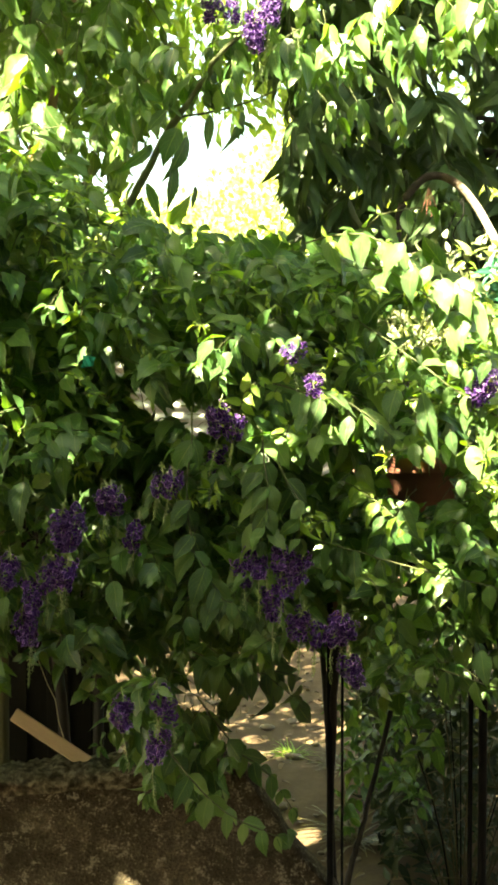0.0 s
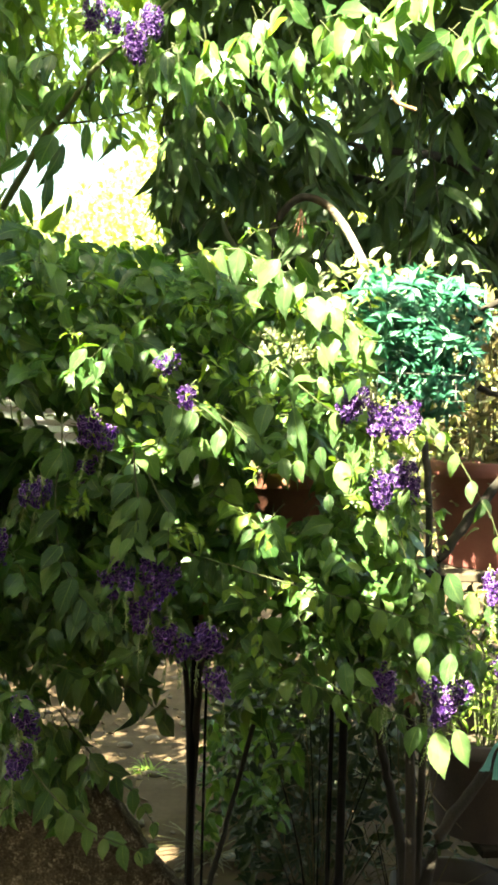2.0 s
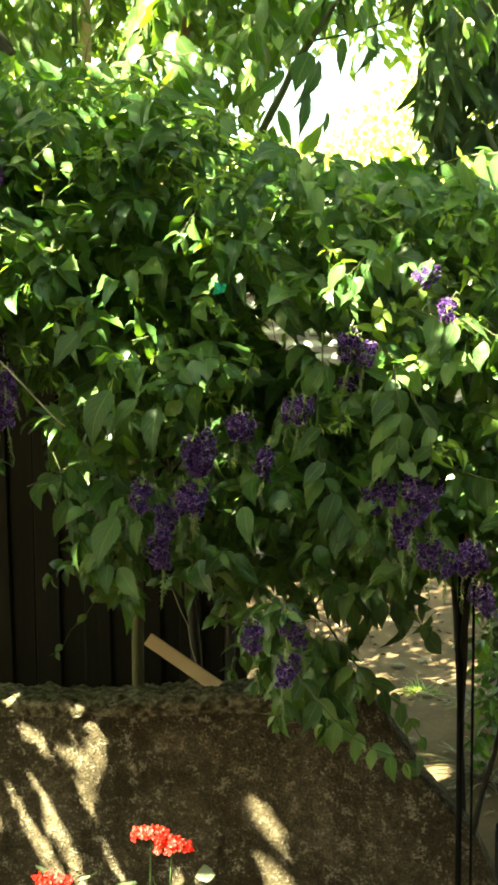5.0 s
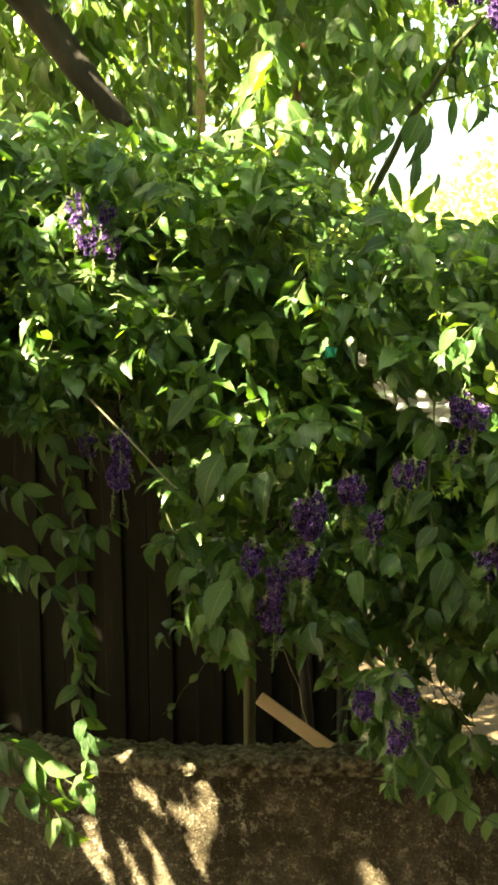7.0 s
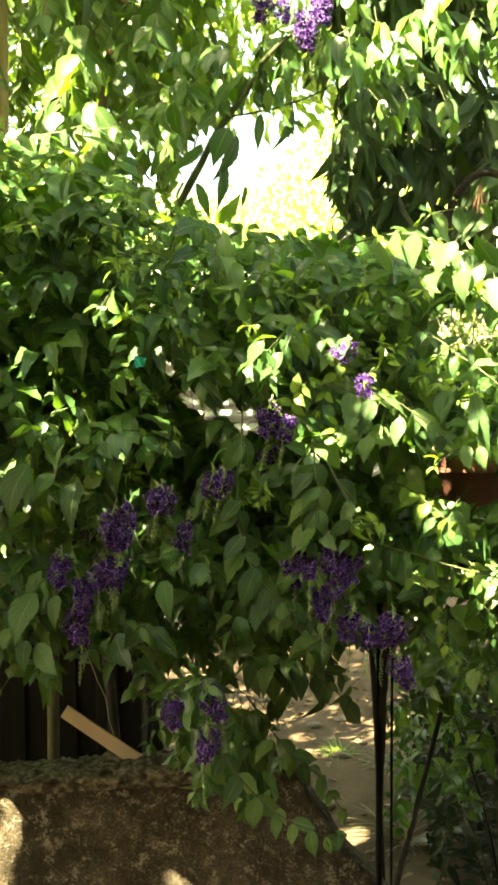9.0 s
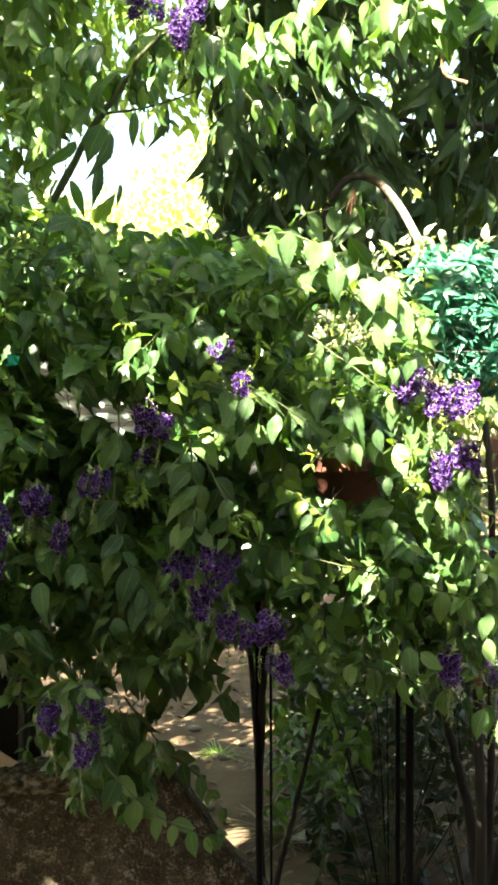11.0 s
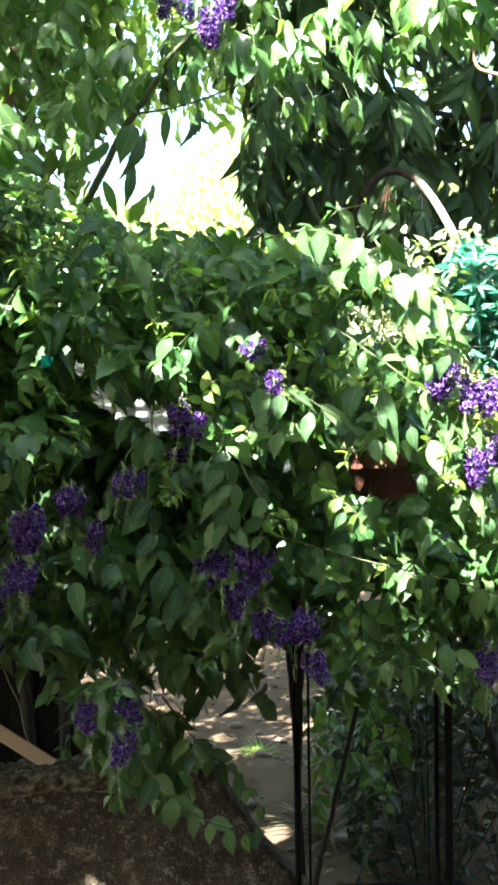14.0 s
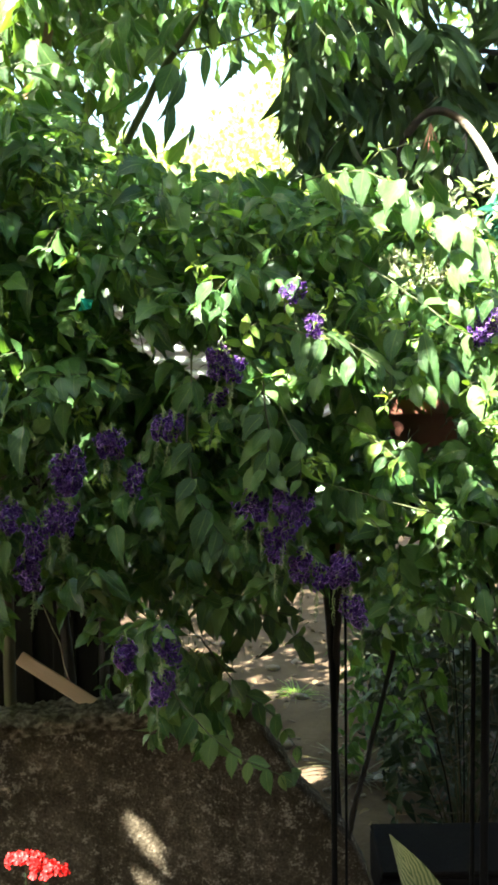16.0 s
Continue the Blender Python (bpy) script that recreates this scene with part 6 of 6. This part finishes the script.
def build_geranium(at, heads):
    plant = empty("geranium", at, "geranium with scarlet flower heads before the wall", "flower")
    b = np.array(at)
    pos, d = [], []
    for h in heads:
        h = np.array(h) - b
        tube("stem", curve_through([(h[0] * 0.3, h[1] * 0.3, 0), (h[0] * 0.8, h[1] * 0.8, h[2] * 0.6), h], 8), 0.0018, CANE, plant, sides=6)
        n = 34
        q = rng.normal(0, 1, (n, 3)) + rng.normal(0, 0.3, (n, 3))
        q[:, 2] = np.abs(q[:, 2])
        q /= np.linalg.norm(q, axis=1)[:, None]
        v, f, uv = scatter(FLORET, h + q * [0.028, 0.018, 0.013] * rng.uniform(0.75, 1.35, (n, 1)), frames_from(np.cross(q, rng.normal(0, 1, (n, 3))), q + rng.normal(0, 0.3, (n, 3)) + [0, -0.5, 0]), rng.uniform(0.0075, 0.0105, n))
        link("flower_head", mesh_of("flower_head", v, f, RED_PETAL, uv, smooth=False), plant, "scarlet flower head")
    n = 90
    pos = np.c_[rng.normal(0, 0.12, n), rng.normal(0, 0.06, n), rng.uniform(0.10, 0.44, n)]
    dd = np.c_[rng.normal(0, 1, (n, 2)), rng.normal(0.1, 0.3, n)]
    v, f, uv = scatter(leaf_template(6, 0.95, 0.06, 0.2, 0.15, 0.55), pos, frames_from(dd, rng.normal(0, 0.3, (n, 3)) + [0, -0.3, 1]), rng.uniform(0.035, 0.06, n))
    link("leaf_mass", mesh_of("leaf_mass", v, f, GREY_LEAF, uv), plant, kind="stuff")


rng = np.random.default_rng(113)
build_geranium((-0.45, 1.97, 0.0), [(-0.413, 1.95, 0.540), (-0.374, 1.95, 0.522), (-0.604, 1.95, 0.440)])

bm = bmesh.new()
bmesh.ops.create_grid(bm, x_segments=6, y_segments=4, size=0.5)
for v_ in bm.verts:
    v_.co = Vector((v_.co.x * 0.024 + 0.004 * v_.co.y, 0.006 * math.sin(v_.co.x * 9 + v_.co.y * 5), v_.co.y * 0.020 * (1 - 0.5 * v_.co.x)))
bmesh.ops.solidify(bm, geom=bm.faces[:], thickness=0.001)
tag = part("plastic_scrap", bm, TAG)
tag.location = (-0.2733, 1.93, 1.533)
tag.scale = (0.85, 0.85, 0.85)
tagged(tag, "turquoise plastic scrap caught in the shrub", "plastic scrap")


def build_ribbon():
    rb = empty("ribbon", (0.855, 2.36, 0.74), "pale teal plastic ribbon knotted on a stem", "ribbon")
    for k, (dx, ln) in enumerate(((0.0, 0.090), (-0.014, 0.075))):
        v, f = [], []
        for i in range(13):
            s = i / 12
            wd = 0.003 + 0.007 * s
            cx = dx * 2 * s - 0.022 * s + 0.004 * math.sin(7 * s + k)
            for j in range(4):
                v.append((cx + wd * (j / 1.5 - 1), -0.012 + 0.005 * math.sin(3 * j + 6 * s + k), 0.05 - ln * s * 1.25))
        f = [(i * 4 + j, i * 4 + j + 1, i * 4 + j + 5, i * 4 + j + 4) for i in range(12) for j in range(3)]
        link("tail", mesh_of("tail", v, f, RIBBON), rb)
    part("knot", box((0.022, 0.03, 0.016), (0, 0, 0.05), 0.006, segs=2), RIBBON, rb)


build_ribbon()


# ---------------------------------------------------------------- unseen walls added behind and beside the viewer to cut the light
hw = part("wall_blocker_back", box((9.0, 0.2, 3.0), (0, -2.4, 1.5), 0.004), plain("plaster", [(0.3, (0.30, 0.26, 0.21)), (0.7, (0.42, 0.38, 0.32))], 3, 0.9))
sw = part("wall_blocker_side", box((0.2, 4.1, 3.0), (3.4, -0.24, 1.5), 0.004), plain("blocker_side", [(0.3, (0.10, 0.075, 0.055)), (0.7, (0.17, 0.13, 0.10))], 3, 0.9))
tagged(sw, "plain dark unseen wall beside the viewer, added to cut side light", "wall", kind="structure")
tagged(hw, "plain unseen wall behind the viewer, added to cut low light", "wall", kind="structure")


# ---------------------------------------------------------------- crate and scraps
def build_crate():
    crate = empty("black_crate", (0.43, 2.50, 0), "black plastic crate standing behind the gate", "crate")
    black = plain("black_plastic", [(0.3, (0.004, 0.003, 0.003)), (0.7, (0.010, 0.008, 0.006))], 12, 0.95, spec=0.1)
    for sx in (-1, 1):
        part("side", box((0.012, 0.24, 0.28), (sx * 0.15, 0, 0.14), 0.003), black, crate)
        part("side", box((0.288, 0.012, 0.28), (0, sx * 0.114, 0.14), 0.003), black, crate)
    part("lid", box((0.31, 0.25, 0.014), (0, 0, 0.288), 0.004), black, crate)
    part("rim", box((0.32, 0.02, 0.02), (0, -0.125, 0.27), 0.004), black, crate)
    part("bottom", box((0.288, 0.216, 0.012), (0, 0, 0.012), 0.002), black, crate)


build_crate()


def build_dry_twigs(at, count, reach):
    bush = empty("dry_bush", at, "leafless tangle of thin dry twigs behind the gate", "bush")
    for k in range(count):
        a = k * 2.4
        r = rng.uniform(0.4, 1.0) * reach
        tip = np.array([r * math.cos(a), 0.5 * r * math.sin(a), rng.uniform(0.35, 0.80)])
        main = curve_through([(0.01 * math.cos(a), 0.01 * math.sin(a), 0), (tip[0] * 0.3, tip[1] * 0.3, tip[2] * 0.5), tip], 8)
        tube("twig", main, np.linspace(0.0030, 0.0010, 9), OLD_POST if k % 3 else SHADED_BOARD, bush, sides=5)
        for _ in range(3):
            s = main[rng.integers(3, 8)]
            e = s + rng.normal(0, 0.07, 3) + [0, 0, 0.03]
            tube("twig", curve_through([s, (s + e) / 2 + rng.normal(0, 0.012, 3), e], 4), np.linspace(0.0015, 0.0007, 5), OLD_POST, bush, sides=4)


rng = np.random.default_rng(114)
build_dry_twigs((0.52, 2.72, 0.0), 22, 0.20)
build_dry_twigs((0.72, 2.66, 0.0), 14, 0.14)
bm = bmesh.new()
bmesh.ops.create_grid(bm, x_segments=4, y_segments=6, size=0.5)
for v_ in bm.verts:
    v_.co = Vector((v_.co.x * 0.008 * (1.2 - v_.co.y), 0.002 * math.sin(v_.co.y * 8), v_.co.y * 0.018 + v_.co.x * 0.006))
bmesh.ops.solidify(bm, geom=bm.faces[:], thickness=0.0006)
scrap = part("white_petal", bm, WHITE_BIT)
scrap.location = (0.129, 1.9, 1.351)
tagged(scrap, "fallen white petal caught on a shrub leaf", "petal")

# unseen roof overhead, added to keep skylight off the low parts
roof = part("ceiling_blocker", box((9.0, 3.0, 0.06), (0, -0.95, 2.72), 0.004), plain("blocker_underside", [(0.3, (0.16, 0.14, 0.12)), (0.7, (0.26, 0.23, 0.20))], 4, 0.9))
tagged(roof, "plain unseen roof over the viewer, added to cut the skylight", "ceiling", kind="structure")


# ---------------------------------------------------------------- stones and litter on the path
def build_stones():
    meshes = []
    for k in range(4):
        bm = bmesh.new()
        bmesh.ops.create_icosphere(bm, subdivisions=2, radius=0.5)
        for q in bm.verts:
            q.co *= 1 + 0.35 * noise.noise(q.co * 2 + Vector((k * 7, 0, 0)))
            q.co.z *= 0.5
        me = bpy.data.meshes.new("stone")
        for p in bm.faces:
            p.smooth = True
        bm.to_mesh(me)
        bm.free()
        me.materials.append(STONE)
        meshes.append(me)
    for i in range(130):
        x, y = rng.uniform(-0.7, 0.9), rng.uniform(3.0, 6.4)
        s = 0.015 + 0.07 * rng.random() ** 3
        ob = link("stone", meshes[i % 4])
        z = 0.028 * noise.noise((x * 1.3, y * 1.3, 0)) + 0.012 * noise.noise((x * 6, y * 6, 3))
        ob.matrix_basis = pose(x, y, z + 0.10 * s, 0, 0, rng.uniform(0, 360)) @ Matrix.Diagonal((s, s * rng.uniform(0.7, 1.2), s, 1))
        tagged(ob, "rounded greyish stone lying on the earth path", "stone", "stones on the path")


STONE = plain("field_stone", [(0.3, (0.09, 0.068, 0.048)), (0.7, (0.18, 0.142, 0.105))], 8, 0.9)
rng = np.random.default_rng(115)
build_stones()


def litter_point():
    x, y = rng.uniform(-1.2, 1.4), rng.uniform(2.6, 6.3)
    return x, y, 0.028 * noise.noise((x * 1.3, y * 1.3, 0)) + 0.012 * noise.noise((x * 6, y * 6, 3)) + 0.008


BROWN_LEAF = leaf_material("brown_leaf", [(0.0, (0.07, 0.045, 0.022)), (0.5, (0.14, 0.09, 0.045)), (1.0, (0.24, 0.17, 0.09))], (0.2, 0.14, 0.08), 0.1, (1.2, 1.0, 0.8), 0.8, 0.2)
n_ = 700
pos_ = np.array([litter_point() for _ in range(n_)])
v_, f_, u_ = scatter(leaf_template(4, 0.45, 0, 0.3, 0.3), pos_, frames_from(np.c_[rng.normal(0, 1, (n_, 2)), rng.normal(0, 0.1, n_)], np.c_[rng.normal(0, 0.25, (n_, 2)), np.ones(n_)]), rng.uniform(0.025, 0.06, n_))
litter = link("leaf_litter", mesh_of("leaf_litter", v_, f_, BROWN_LEAF, u_))
tagged(litter, "dry brown leaf litter strewn over the path", "leaf litter", kind="stuff")


def build_grass(at, count, reach, mat, label):
    base = np.array(at)
    a = rng.uniform(0, 2 * math.pi, count)
    up = rng.uniform(0.25, 1.2, count)
    d = np.c_[np.cos(a), np.sin(a), up]
    v, f, uv = scatter(leaf_template(5, 0.05, 0, 0.4, 0.35), np.c_[rng.normal(0, 0.02, (count, 2)), np.zeros(count)], frames_from(d, np.c_[-np.cos(a), -np.sin(a), 1.5 * np.ones(count)]), rng.uniform(0.6, 1.0, count) * reach)
    ob = link("grass_tuft", mesh_of("grass_tuft", v, f, mat, uv))
    ob.location = at
    return tagged(ob, label, "grass")


rng = np.random.default_rng(116)
build_grass((0.16, 4.45, -0.01), 60, 0.13, YOUNG_LEAF, "small green grass tuft on the path")
build_grass((0.36, 4.30, -0.01), 70, 0.16, DRY_LEAF, "dry grass tuft beside the path")
build_grass((0.22, 2.62, -0.01), 34, 0.30, LANCE_LEAF, "dark spiky grass clump behind the gate")
build_grass((0.34, 3.6, -0.01), 60, 0.22, DRY_LEAF, "dry straggly grass behind the gate")


# ---------------------------------------------------------------- striped plant before the wall
def stripe_material():
    m, n, l, p = material("striped_leaf", 0.45, 0, 0.4)
    sep = n.new("ShaderNodeSeparateXYZ")
    l.new(n.new("ShaderNodeUVMap").outputs[0], sep.inputs[0])
    off = math_node(n, l, "ABSOLUTE", math_node(n, l, "SUBTRACT", sep.outputs[0], 0.5))
    w = math_node(n, l, "FRACT", math_node(n, l, "SUBTRACT", math_node(n, l, "MULTIPLY", sep.outputs[1], 9.0), math_node(n, l, "MULTIPLY", off, 9.0)))
    col = ramp(n, l, math_node(n, l, "ADD", w, math_node(n, l, "MULTIPLY", noise_tex(n, l, coords(n), 25), 0.3)), [(0.55, (0.085, 0.11, 0.035)), (0.75, (0.26, 0.25, 0.11))])
    l.new(col, p.inputs["Base Color"])
    return m


def build_striped_plant():
    plant = empty("striped_plant", (0.31, 1.97, 0), "broad-leaved plant with cream-striped green leaves", "plant")
    mat = stripe_material()
    v, f, uv = leaf_template(12, 0.34, 0, 0.35, 0.22, 0.45)
    me = mesh_of("leaf", v, f, mat, uv)
    for x, y, z, dx, dy, dz, k in ((0.055, -0.01, 0.36, -0.42, -0.15, 0.85, 0.23), (0.05, 0.0, 0.28, 0.5, -0.2, 0.7, 0.24), (-0.04, 0.0, 0.22, -0.7, -0.2, 0.55, 0.22), (0.02, 0.03, 0.2, 0.2, 0.6, 0.7, 0.22)):
        tube("leaf_stalk", curve_through([(0, 0, 0), (x * 0.6, y * 0.6, z * 0.6), (x, y, z)], 6), 0.005, TWIG, plant, sides=6)
        r = frames_from(np.array([[dx, dy, dz]]), np.array([[-dx * 0.3, -1.0, 0.5]]))[0]
        link("leaf", me, plant, m=Matrix.LocRotScale(Vector((x, y, z)), Matrix(r.tolist()).to_quaternion(), (k, k, k)))


build_striped_plant()
